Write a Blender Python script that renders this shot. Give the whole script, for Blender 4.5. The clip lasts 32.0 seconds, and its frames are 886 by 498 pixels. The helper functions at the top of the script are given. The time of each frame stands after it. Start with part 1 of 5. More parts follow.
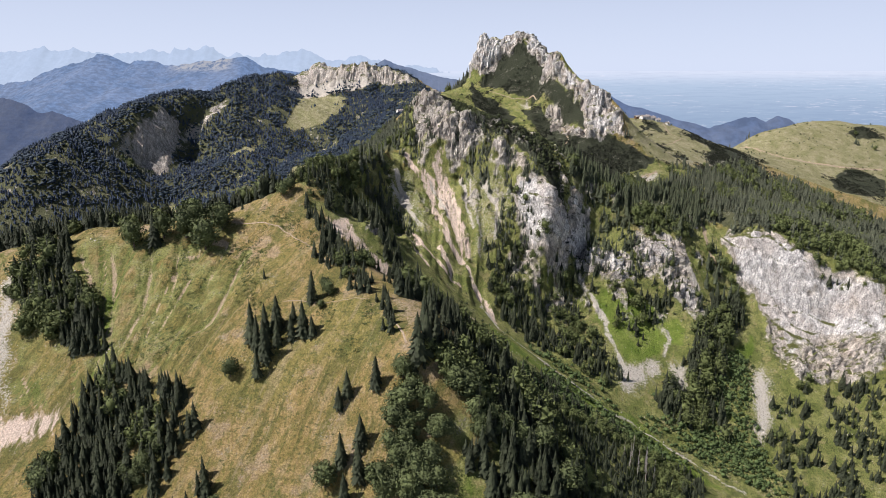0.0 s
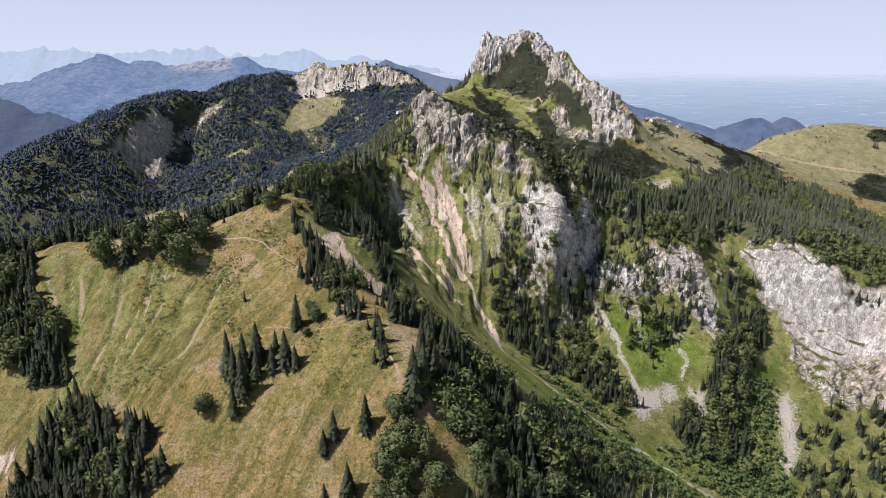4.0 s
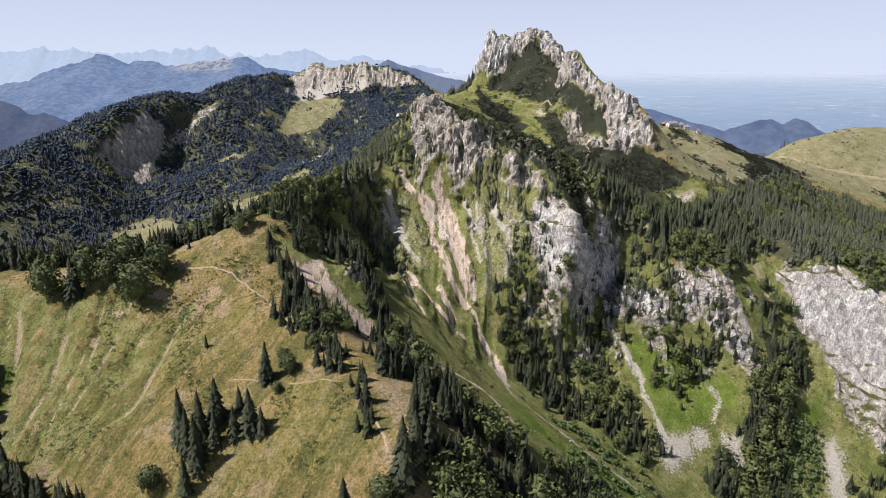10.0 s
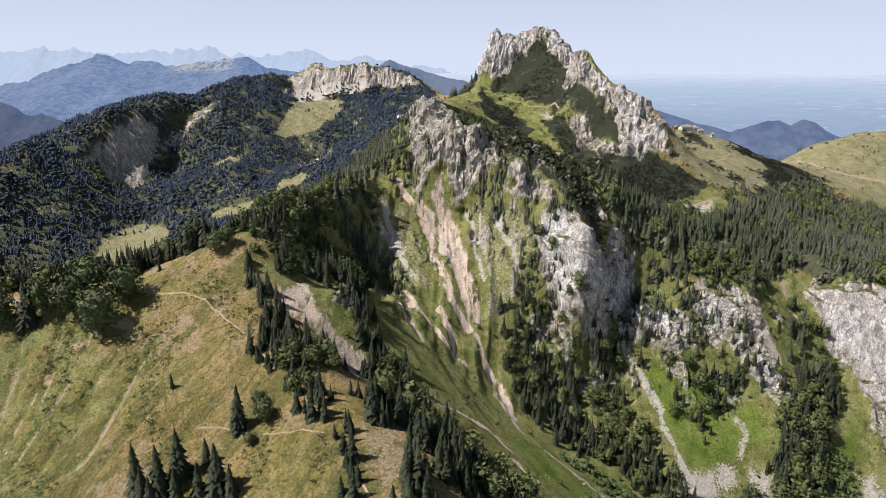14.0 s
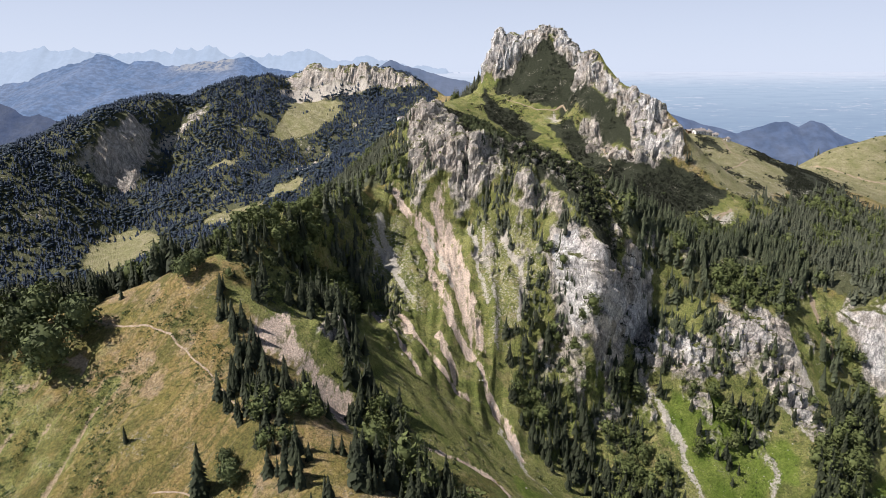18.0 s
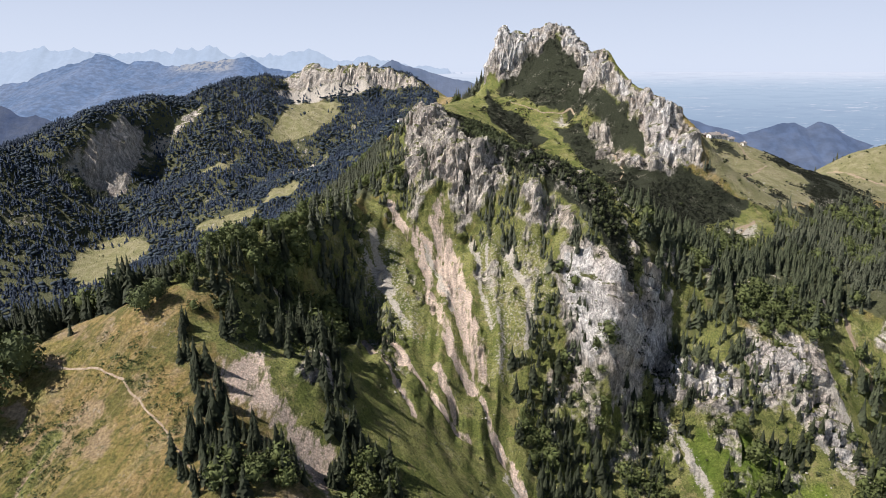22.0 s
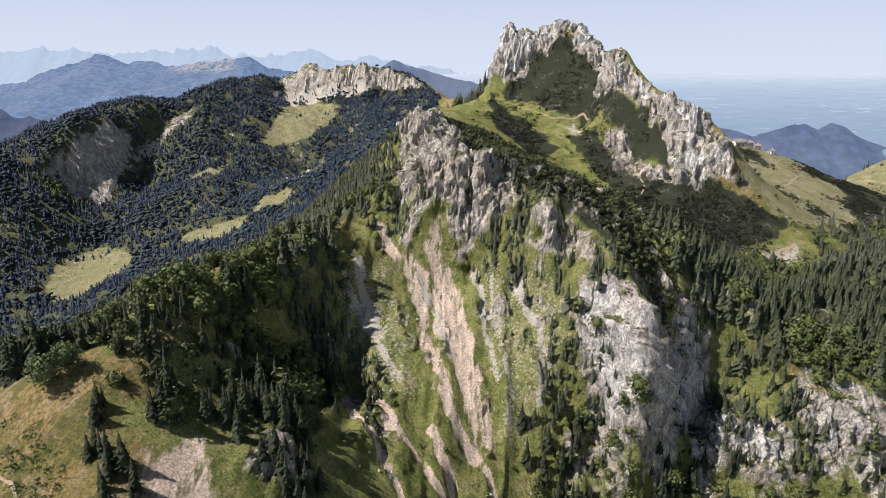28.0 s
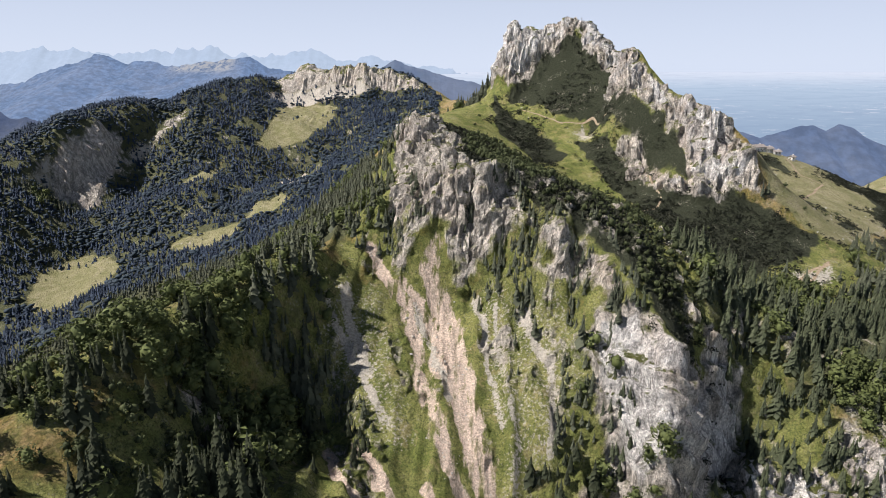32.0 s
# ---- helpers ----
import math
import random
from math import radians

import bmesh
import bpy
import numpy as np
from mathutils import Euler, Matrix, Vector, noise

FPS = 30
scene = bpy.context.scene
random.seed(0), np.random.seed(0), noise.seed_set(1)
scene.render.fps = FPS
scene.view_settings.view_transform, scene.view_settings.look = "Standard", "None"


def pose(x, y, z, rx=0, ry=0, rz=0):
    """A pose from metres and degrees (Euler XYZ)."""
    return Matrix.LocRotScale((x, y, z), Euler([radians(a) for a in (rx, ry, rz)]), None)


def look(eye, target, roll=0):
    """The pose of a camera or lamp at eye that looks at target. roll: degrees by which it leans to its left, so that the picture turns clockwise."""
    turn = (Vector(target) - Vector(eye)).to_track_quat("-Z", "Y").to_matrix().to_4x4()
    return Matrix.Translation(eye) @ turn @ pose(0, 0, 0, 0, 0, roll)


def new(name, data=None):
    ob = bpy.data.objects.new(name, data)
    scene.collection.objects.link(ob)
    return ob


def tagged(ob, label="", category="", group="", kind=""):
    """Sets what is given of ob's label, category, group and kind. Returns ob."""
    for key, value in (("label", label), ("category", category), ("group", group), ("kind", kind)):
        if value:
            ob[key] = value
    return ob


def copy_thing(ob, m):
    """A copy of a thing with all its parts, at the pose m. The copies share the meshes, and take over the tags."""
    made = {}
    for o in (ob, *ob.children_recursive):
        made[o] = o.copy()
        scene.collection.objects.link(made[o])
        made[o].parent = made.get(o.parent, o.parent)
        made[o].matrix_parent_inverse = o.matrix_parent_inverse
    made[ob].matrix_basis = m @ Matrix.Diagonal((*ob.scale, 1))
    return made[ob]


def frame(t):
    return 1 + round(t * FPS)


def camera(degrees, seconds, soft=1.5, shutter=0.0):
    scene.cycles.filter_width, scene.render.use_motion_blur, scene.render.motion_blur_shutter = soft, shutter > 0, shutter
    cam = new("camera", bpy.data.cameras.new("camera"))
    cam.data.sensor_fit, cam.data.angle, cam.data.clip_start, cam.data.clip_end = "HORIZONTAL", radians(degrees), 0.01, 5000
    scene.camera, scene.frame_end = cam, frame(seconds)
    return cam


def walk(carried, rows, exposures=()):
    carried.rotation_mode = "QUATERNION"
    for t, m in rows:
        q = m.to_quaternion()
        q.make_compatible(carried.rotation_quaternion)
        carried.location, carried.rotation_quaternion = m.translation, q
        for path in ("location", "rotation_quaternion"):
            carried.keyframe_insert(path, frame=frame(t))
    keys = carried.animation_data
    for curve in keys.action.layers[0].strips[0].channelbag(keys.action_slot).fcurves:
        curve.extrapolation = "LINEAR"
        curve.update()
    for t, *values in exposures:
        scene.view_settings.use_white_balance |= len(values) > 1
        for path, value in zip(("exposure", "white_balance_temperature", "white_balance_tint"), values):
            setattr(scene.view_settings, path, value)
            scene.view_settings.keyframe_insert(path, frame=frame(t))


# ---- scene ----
cam = camera(70, 32.0, soft=0.65)
PATH = [
    (0, pose(0.00, 0.00, 300.00, 73.619, 0, -0.000)),
    (2, pose(0.69, 18.17, 300.08, 73.617, 0, 0.088)),
    (4, pose(1.35, 36.34, 300.17, 73.617, 0, 0.179)),
    (6, pose(1.96, 54.52, 300.27, 73.618, 0, 0.272)),
    (8, pose(2.50, 72.68, 300.37, 73.622, 0, 0.370)),
    (10, pose(2.97, 90.79, 300.48, 73.627, 0, 0.474)),
    (12, pose(3.39, 108.82, 300.59, 73.631, 0, 0.582)),
    (14, pose(3.79, 126.82, 300.73, 73.636, 0, 0.693)),
    (16, pose(4.21, 144.82, 300.90, 73.641, 0, 0.802)),
    (18, pose(4.68, 162.82, 301.08, 73.645, 0, 0.908)),
    (20, pose(5.17, 180.80, 301.23, 73.647, 0, 1.010)),
    (22, pose(5.68, 198.74, 301.33, 73.646, 0, 1.107)),
    (24, pose(6.19, 216.63, 301.41, 73.643, 0, 1.201)),
    (26, pose(6.71, 234.49, 301.52, 73.640, 0, 1.295)),
    (28, pose(7.22, 252.34, 301.71, 73.640, 0, 1.390)),
    (30, pose(7.74, 270.17, 301.96, 73.641, 0, 1.486)),
    (32, pose(8.26, 288.00, 302.23, 73.643, 0, 1.582)),
]
walk(cam, PATH, exposures=[(0, 0.49, 6150, 20), (32, 0.50, 6270, 18)])

# ---- daylight ----
SUN_AZ, SUN_EL = 260.0, 52.0     # degrees clockwise from +y, degrees above the horizon
az, el = radians(SUN_AZ), radians(SUN_EL)
TO_SUN = Vector((math.sin(az) * math.cos(el), math.cos(az) * math.cos(el), math.sin(el)))
world = bpy.data.worlds.new("sky")
scene.world = world
world.use_nodes = True
wn, wl = world.node_tree.nodes, world.node_tree.links
sky = wn.new("ShaderNodeTexSky")
sky.sky_type, sky.sun_disc = "NISHITA", False
sky.sun_elevation, sky.sun_rotation = el, az
sky.air_density, sky.dust_density, sky.ozone_density, sky.altitude = 0.55, 0.15, 1.5, 1500
hazy = wn.new("ShaderNodeMix")        # summer haze whitens the sky towards the horizon
hazy.data_type = "RGBA"
hazy.inputs["B"].default_value = (9.7, 11.0, 12.3, 1)
where, height = wn.new("ShaderNodeTexCoord"), wn.new("ShaderNodeSeparateXYZ")
layer = wn.new("ShaderNodeMapRange")
layer.inputs["From Min"].default_value, layer.inputs["From Max"].default_value = 0.0, 0.55
layer.inputs["To Min"].default_value, layer.inputs["To Max"].default_value = 0.97, 0.0
wl.new(where.outputs["Generated"], height.inputs["Vector"])
wl.new(height.outputs["Z"], layer.inputs["Value"])
wl.new(layer.outputs["Result"], hazy.inputs["Factor"])
wl.new(sky.outputs["Color"], hazy.inputs["A"])
wl.new(hazy.outputs["Result"], wn["Background"].inputs["Color"])
wn["Background"].inputs["Strength"].default_value = 0.05
sun_data = bpy.data.lights.new("sun", "SUN")
sun_data.energy, sun_data.angle, sun_data.color = 5.0, radians(0.53), (1.0, 0.95, 0.86)
sun = new("sun", sun_data)
sun.matrix_world = look(TO_SUN * 1000, (0, 0, 0))


# ---- noise and plan helpers ----
TABLE = np.random.RandomState(7).rand(256, 256)
TABLE3 = np.random.RandomState(8).rand(64, 64, 64)


def noise2(x, y):
    xi, yi = np.floor(x).astype(int), np.floor(y).astype(int)
    fx, fy = x - xi, y - yi
    fx, fy = fx * fx * (3 - 2 * fx), fy * fy * (3 - 2 * fy)
    a, b, c, d = xi & 255, (xi + 1) & 255, yi & 255, (yi + 1) & 255
    return (TABLE[a, c] * (1 - fx) + TABLE[b, c] * fx) * (1 - fy) + (TABLE[a, d] * (1 - fx) + TABLE[b, d] * fx) * fy


def fbm(x, y, octaves=4, gain=0.5):
    out, amp, total = 0, 1.0, 0.0
    for k in range(octaves):
        out = out + amp * noise2(x + 17.3 * k, y - 9.1 * k)
        total += amp
        amp *= gain
        x, y = 1.62 * x + 1.18 * y, 1.62 * y - 1.18 * x
    return out / total


def noise3(x, y, z):
    xi, yi, zi = (np.floor(v).astype(int) for v in (x, y, z))
    fx, fy, fz = x - xi, y - yi, z - zi
    fx, fy, fz = (f * f * (3 - 2 * f) for f in (fx, fy, fz))
    out = 0
    for i, wx in ((0, 1 - fx), (1, fx)):
        for j, wy in ((0, 1 - fy), (1, fy)):
            for k, wz in ((0, 1 - fz), (1, fz)):
                out = out + wx * wy * wz * TABLE3[(xi + i) & 63, (yi + j) & 63, (zi + k) & 63]
    return out


def smooth(a, b, v):
    t = np.clip((v - a) / (b - a), 0, 1)
    return t * t * (3 - 2 * t)


def inside(poly, x, y):
    """Signed distance to a closed outline, positive inside."""
    p = np.array(poly, float)
    best, odd = np.full(len(x), 1e9), np.zeros(len(x), bool)
    for (ax, ay), (bx, by) in zip(p, np.roll(p, -1, 0)):
        dx, dy = bx - ax, by - ay
        t = np.clip(((x - ax) * dx + (y - ay) * dy) / (dx * dx + dy * dy + 1e-9), 0, 1)
        best = np.minimum(best, np.hypot(x - ax - t * dx, y - ay - t * dy))
        with np.errstate(divide="ignore", invalid="ignore"):
            cut = ((ay > y) != (by > y)) & (x < dx * (y - ay) / (dy + 1e-12) + ax)
        odd ^= cut
    return np.where(odd, best, -best)


def off_line(pts, x, y):
    """Distance to an open line."""
    best = np.full(len(x), 1e9)
    for (ax, ay), (bx, by) in zip(pts, pts[1:]):
        dx, dy = bx - ax, by - ay
        t = np.clip(((x - ax) * dx + (y - ay) * dy) / (dx * dx + dy * dy + 1e-9), 0, 1)
        best = np.minimum(best, np.hypot(x - ax - t * dx, y - ay - t * dy))
    return best


# ---- the lie of the land: crests, gullies and slope lines, in metres ----
LINES, ZONES, STREAKS = {}, [], []


def line(name, *pts):
    LINES[name] = list(pts)


def zone(kind, name, *pts):
    ZONES.append((kind, name, list(pts)))


def streak(kind, name, width, *pts):
    STREAKS.append((kind, name, width, list(pts)))


# meadow spur that climbs from the foreground to its top, then the wooded crest to the saddle and the tower
line("spur_crest", (10, 200, 92), (-2, 240, 116), (-14, 277, 163), (-2, 284, 165), (-3, 300, 170), (-15, 303, 174), (-26, 318, 178), (-48, 350, 189), (-75, 385, 204), (-92, 408, 220))
line("meadow_foot", (-84, 273, 131), (-45, 262, 134), (-77, 278, 140), (-136, 313, 152), (-174, 326, 150), (-208, 302, 122))
line("meadow_mid", (-100, 306, 161), (-99, 324, 168), (-101, 343, 183), (-147, 349, 172), (-204, 352, 165), (-113, 377, 193), (-70, 332, 177), (-81, 362, 194), (-45, 326, 182))
line("west_crest", (-92, 408, 220), (-110, 403, 216), (-146, 399, 203), (-178, 395, 199), (-228, 395, 196), (-290, 400, 180), (-400, 410, 160), (-600, 430, 130))
line("meadow_low", (-60, 230, 95), (-120, 240, 92), (-200, 250, 85), (-300, 320, 120), (-320, 220, 60), (0, 150, 55), (-200, 120, 30))
line("wooded_crest", (-92, 408, 220), (-88, 425, 226), (-84, 440, 228), (-82, 455, 228), (-78, 475, 227), (-74, 490, 225), (-67, 505, 224), (-59, 520, 225), (-51, 537, 224), (-46, 553, 222), (-38, 575, 230))
line("lee_slope", (-44, 400, 192), (-36, 420, 184), (-45, 455, 182), (-32, 462, 174), (-22, 511, 185))
# scree bowl under the tower and the gully that drains it
line("scree", (-23, 568, 224), (-24, 561, 213), (1, 552, 202), (13, 554, 207), (0, 487, 170), (21, 469, 149), (27, 453, 134), (35, 422, 123))
line("gully", (35, 422, 123), (69, 424, 102), (88, 403, 92), (139, 387, 61), (181, 370, 42), (240, 340, 20), (330, 300, -5), (450, 260, -30))
line("tower", (-5, 590, 257), (-18, 655, 258), (-20, 672, 268), (-26, 690, 264), (3, 662, 262), (-7, 574, 250), (18, 574, 258), (10, 592, 256), (-38, 648, 222), (-16, 572, 240), (20, 582, 257))
line("east_rib", (20, 582, 257), (35, 561, 236), (50, 544, 231), (63, 534, 222), (74, 522, 219), (82, 502, 205), (89, 500, 204))
line("rib_foot", (39, 496, 176), (47, 529, 196), (70, 485, 152), (83, 474, 134), (99, 488, 143), (114, 509, 140), (124, 520, 148), (124, 523, 160), (113, 519, 173), (82, 482, 174), (101, 501, 172), (84, 487, 188), (79, 478, 161), (104, 504, 158))
line("cliff_top", (87, 503, 205), (120, 531, 186), (150, 540, 186), (195, 515, 160), (222, 532, 159), (253, 535, 158), (262, 514, 158), (300, 500, 146), (340, 480, 134), (420, 460, 110))
line("cliff_foot", (125, 503, 155), (128, 444, 98), (167, 466, 105), (195, 496, 135), (198, 442, 94), (252, 503, 118), (284, 485, 106), (316, 474, 100), (235, 444, 78), (181, 409, 59), (266, 434, 71), (330, 400, 50))
line("forest_shelf", (120, 531, 186), (160, 585, 190), (179, 606, 188), (185, 612, 192), (198, 613, 190), (226, 569, 176), (211, 614, 190), (311, 639, 165), (420, 620, 125), (560, 560, 70))
line("pasture", (-40, 720, 238), (3, 760, 262), (29, 784, 261), (47, 771, 249), (57, 648, 237), (56, 720, 240), (104, 724, 233), (90, 702, 222), (97, 766, 252), (107, 770, 250), (22, 849, 268), (-5, 840, 262), (-30, 740, 252), (-26, 765, 262))
# summit block
line("summit", (36, 850, 284), (30, 852, 275), (42, 850, 310), (48, 850, 324), (56, 850, 326), (66, 850, 328), (76, 848, 319), (88, 840, 326), (98, 838, 334), (119, 835, 326), (120, 800, 309), (130, 772, 315), (140, 745, 294), (160, 720, 283), (175, 700, 268), (187, 680, 246), (195, 670, 224))
line("summit_front", (60, 825, 280), (90, 805, 282), (110, 770, 262), (135, 715, 240), (154, 685, 231), (183, 674, 228), (150, 660, 215))
line("right_back", (233, 730, 212), (272, 843, 227), (313, 734, 194), (319, 721, 194), (380, 900, 190), (300, 900, 222), (200, 820, 228), (180, 900, 240), (165, 772, 252), (190, 730, 232), (150, 815, 262), (110, 880, 282), (60, 890, 276), (440, 760, 155), (600, 700, 90))
line("right_hill", (405, 900, 183), (412, 925, 179), (438, 950, 178), (455, 950, 191), (470, 950, 199), (503, 945, 208), (549, 985, 214), (600, 985, 216), (680, 990, 206), (472, 880, 178), (560, 860, 170), (700, 850, 150), (560, 1100, 150), (450, 1050, 130), (350, 1000, 150), (300, 965, 180), (900, 1000, 170))
# valley behind and the long wooded ridge beyond it
line("back_valley", (-150, 480, 165), (-220, 600, 105), (-300, 760, 70), (-440, 930, 45), (-600, 850, 20), (-349, 1070, 100), (-259, 1280, 119), (-66, 690, 216), (-100, 640, 185), (-130, 900, 150), (-120, 1100, 150), (-500, 600, 40), (-800, 700, 0))
line("long_ridge", (-640, 980, 150), (-620, 1050, 172), (-600, 1150, 190), (-556, 1212, 205), (-552, 1260, 212), (-512, 1330, 222), (-438, 1420, 240), (-399, 1500, 258), (-385, 1560, 278), (-300, 1630, 292), (-253, 1640, 276), (-191, 1660, 298), (-139, 1660, 290), (-57, 1600, 250), (20, 1500, 235))
line("long_ridge_foot", (-542, 1062, 137), (-585, 1024, 132), (-365, 1173, 132), (-470, 1320, 190), (-328, 1315, 172), (-269, 1446, 203), (-96, 1277, 195), (-20, 1200, 190), (-800, 1100, 90), (-900, 1300, 60))
line("far_floor", (-900, 1900, -60), (-400, 1900, 110), (0, 1900, 60), (250, 1500, 60), (700, 1500, 0), (1200, 1300, 20), (-1500, 900, 0), (-1500, 1800, -160), (1500, 600, 0), (800, 300, -40), (0, -200, 20), (-900, 0, 0), (900, -100, -40))
line("lee_foot", (-70, 404, 206), (-66, 428, 207), (-64, 455, 188), (-60, 478, 185), (-54, 500, 189), (-48, 520, 200), (-36, 374, 174), (-110, 440, 215), (-105, 470, 208), (-95, 505, 203))
line("left_cliff", (-592, 1100, 157), (-579, 1130, 185), (-562, 1180, 204), (-543, 1250, 217), (-522, 1320, 221), (-552, 1150, 126), (-524, 1152, 104), (-492, 1162, 104), (-503, 1222, 122), (-507, 1288, 150), (-500, 1320, 180), (-440, 1180, 120), (-476, 1013, 62), (-420, 1010, 72))
line("rear_cliff", (-345, 1588, 266), (-300, 1600, 290), (-240, 1606, 284), (-190, 1612, 300), (-130, 1612, 290), (-70, 1592, 254), (-345, 1572, 250), (-290, 1580, 252), (-215, 1584, 251), (-133, 1586, 248), (-68, 1568, 236), (-352, 1535, 234), (-281, 1542, 226), (-215, 1550, 228), (-133, 1552, 232))


# ---- ground covers in plan ----
zone("spruce", "path_edge", (-91, 411), (-73, 381), (-64, 354), (-54, 329), (-41, 320), (-27, 291), (-23, 303), (-30, 321), (-46, 343), (-62, 363), (-78, 388))
zone("alder", "gully_thicket", (51, 356), (80, 372), (112, 359), (143, 350), (118, 341), (73, 334), (47, 323))
zone("green", "gully_grass", (26, 412), (46, 404), (84, 392), (141, 392), (158, 369), (196, 341), (146, 336), (113, 364), (60, 368), (30, 353))
zone("spruce", "shelf", (118, 517), (150, 540), (218, 609), (318, 701), (399, 714), (424, 662), (442, 604), (353, 474), (318, 484), (290, 506), (255, 547), (227, 541), (198, 514), (156, 520))
zone("rock", "summit_rock", (34, 842), (36, 862), (74, 860), (92, 843), (119, 836), (126, 812), (134, 771), (138, 753), (152, 742), (165, 717), (179, 697), (189, 673), (170, 673), (151, 686), (145, 722), (122, 751), (114, 799), (104, 828), (90, 826), (74, 833), (60, 826), (44, 828))
zone("rock", "summit_foot", (117, 734), (127, 723), (136, 696), (170, 675), (165, 671), (137, 679), (121, 711))
zone("pine", "summit_pine", (66, 832), (78, 836), (91, 829), (111, 822), (118, 794), (125, 744), (143, 723), (152, 687), (135, 701), (123, 728), (102, 782), (78, 796), (58, 813), (50, 824))
zone("pine", "below_summit", (89, 757), (113, 736), (128, 714), (144, 678), (172, 674), (196, 663), (219, 652), (190, 624), (151, 605), (115, 580), (120, 631), (109, 712))
zone("pine", "shelf_pine", (329, 790), (399, 878), (394, 803), (376, 715), (341, 659), (294, 673), (257, 663), (298, 708))
zone("pine", "pasture_pine", (34, 829), (46, 808), (70, 772), (80, 739), (60, 711), (47, 738), (34, 779))
zone("pine", "rib_pine", (-8, 688), (10, 680), (32, 665), (50, 600), (72, 560), (90, 540), (104, 520), (98, 505), (91, 503), (84, 513), (71, 531), (54, 552), (35, 570), (21, 585), (3, 660))
zone("shrub", "rib_back", (22, 727), (39, 705), (63, 706), (96, 700), (116, 665), (115, 600), (104, 553), (110, 535), (103, 521), (84, 518), (74, 537), (55, 557), (35, 575), (10, 645))
zone("green", "pasture", (-5, 765), (26, 857), (39, 773), (56, 724), (42, 660), (20, 668), (-3, 730))
zone("green", "pasture_b", (47, 825), (78, 796), (102, 774), (94, 690), (80, 690), (70, 772))
zone("dry", "alm", (182, 698), (235, 845), (300, 890), (345, 885), (332, 809), (369, 781), (286, 704), (231, 645), (210, 660), (189, 682))
zone("stony", "alm_stones", (235, 666), (293, 719), (350, 748), (304, 701), (243, 652))
zone("pale", "patch", (90, 765), (99, 776), (107, 748), (99, 755))
zone("slab", "buttress", (58, 517), (67, 518), (78, 514), (89, 503), (98, 504), (113, 511), (109, 503), (104, 490), (96, 481), (84, 475), (72, 479), (62, 490), (58, 503))
zone("crag", "rib_rock", (44, 557), (57, 545), (68, 532), (75, 517), (67, 518), (56, 528), (43, 538), (38, 551))
zone("pale", "stonefield", (190, 615), (211, 628), (211, 618), (196, 609))
zone("dry", "shelf_clearing", (180, 614), (197, 611), (217, 623), (208, 583), (194, 557), (192, 588), (174, 591))
zone("spruce", "tower_flank", (-40, 669), (-32, 580), (-47, 566), (-58, 562), (-71, 525), (-110, 560), (-130, 640), (-115, 740), (-70, 800), (-48, 730))
zone("mixed", "crest_wood", (-112, 416), (-104, 442), (-96, 470), (-88, 505), (-70, 540), (-50, 558), (-52, 535), (-64, 505), (-72, 480), (-76, 450), (-82, 425), (-86, 408))
zone("dry", "rear_pasture", (-332, 1330), (-320, 1440), (-334, 1534), (-285, 1544), (-225, 1512), (-225, 1430), (-256, 1360), (-305, 1329))
zone("dry", "rear_meadow", (-480, 945), (-491, 985), (-481, 1022), (-450, 1037), (-403, 1007), (-390, 965), (-408, 938), (-425, 915), (-455, 910))
zone("dry", "rear_meadow_b", (-390, 1169), (-407, 1216), (-378, 1226), (-368, 1290), (-364, 1269), (-358, 1187))
zone("dry", "rear_meadow_c", (-260, 1050), (-266, 1115), (-236, 1128), (-212, 1094), (-229, 1055))
zone("dry", "rear_meadow_d", (-348, 1025), (-333, 1042), (-269, 1047), (-256, 1018), (-272, 993), (-312, 990))
# Rear and left cliffs: darker crag tone stands in for haze and shade.
zone("crag", "rear_cliff", (-366, 1590), (-358, 1632), (-300, 1640), (-240, 1640), (-190, 1650), (-130, 1640), (-60, 1605), (-60, 1578), (-133, 1582), (-215, 1580), (-281, 1576), (-343, 1568))
zone("crag", "left_cliff", (-557, 1129), (-566, 1165), (-552, 1214), (-538, 1293), (-526, 1285), (-510, 1222), (-508, 1158), (-536, 1132))
# Pale cover painted where the sun catches the cliff's left edge.
zone("pale", "left_cliff_edge", (-566, 1112), (-572, 1128), (-575, 1157), (-569, 1167), (-562, 1148), (-558, 1121))
zone("pale", "rear_scree", (-514, 1246), (-513, 1302), (-498, 1316), (-490, 1311), (-507, 1280))
zone("crag", "rear_crags", (-503, 1316), (-482, 1342), (-459, 1378), (-448, 1360), (-465, 1332), (-485, 1315))
zone("pale", "rear_scree_b", (-256, 1187), (-276, 1283), (-241, 1297), (-206, 1162))
zone("pale", "rear_scree_c", (-364, 1530), (-350, 1570), (-281, 1578), (-215, 1582), (-170, 1582), (-190, 1560), (-215, 1550), (-281, 1541), (-330, 1532))
zone("crag", "tower_face", (-34, 680), (-26, 700), (-10, 690), (3, 668), (13, 614), (20, 579), (38, 568), (39, 558), (25, 561), (17, 556), (5, 561), (-13, 565), (-24, 572), (-27, 600))
zone("crag", "lee_rock", (-74, 462), (-68, 466), (-62, 456), (-60, 442), (-67, 440), (-72, 450))
streak("scree", "chute_a", 7, (-32, 563), (-24, 556), (-17, 544), (-10, 530), (-6, 509), (0, 493), (5, 480), (14, 470))
streak("scree", "chute_b", 12, (-3, 557), (0, 550), (3, 536), (7, 520), (10, 504), (15, 490), (20, 478))
streak("scree", "chute_c", 6, (-15, 553), (-8, 544), (-2, 533), (0, 515))
streak("pale", "chute_d", 2.0, (23, 544), (24, 532), (27, 510), (28, 494), (31, 478))
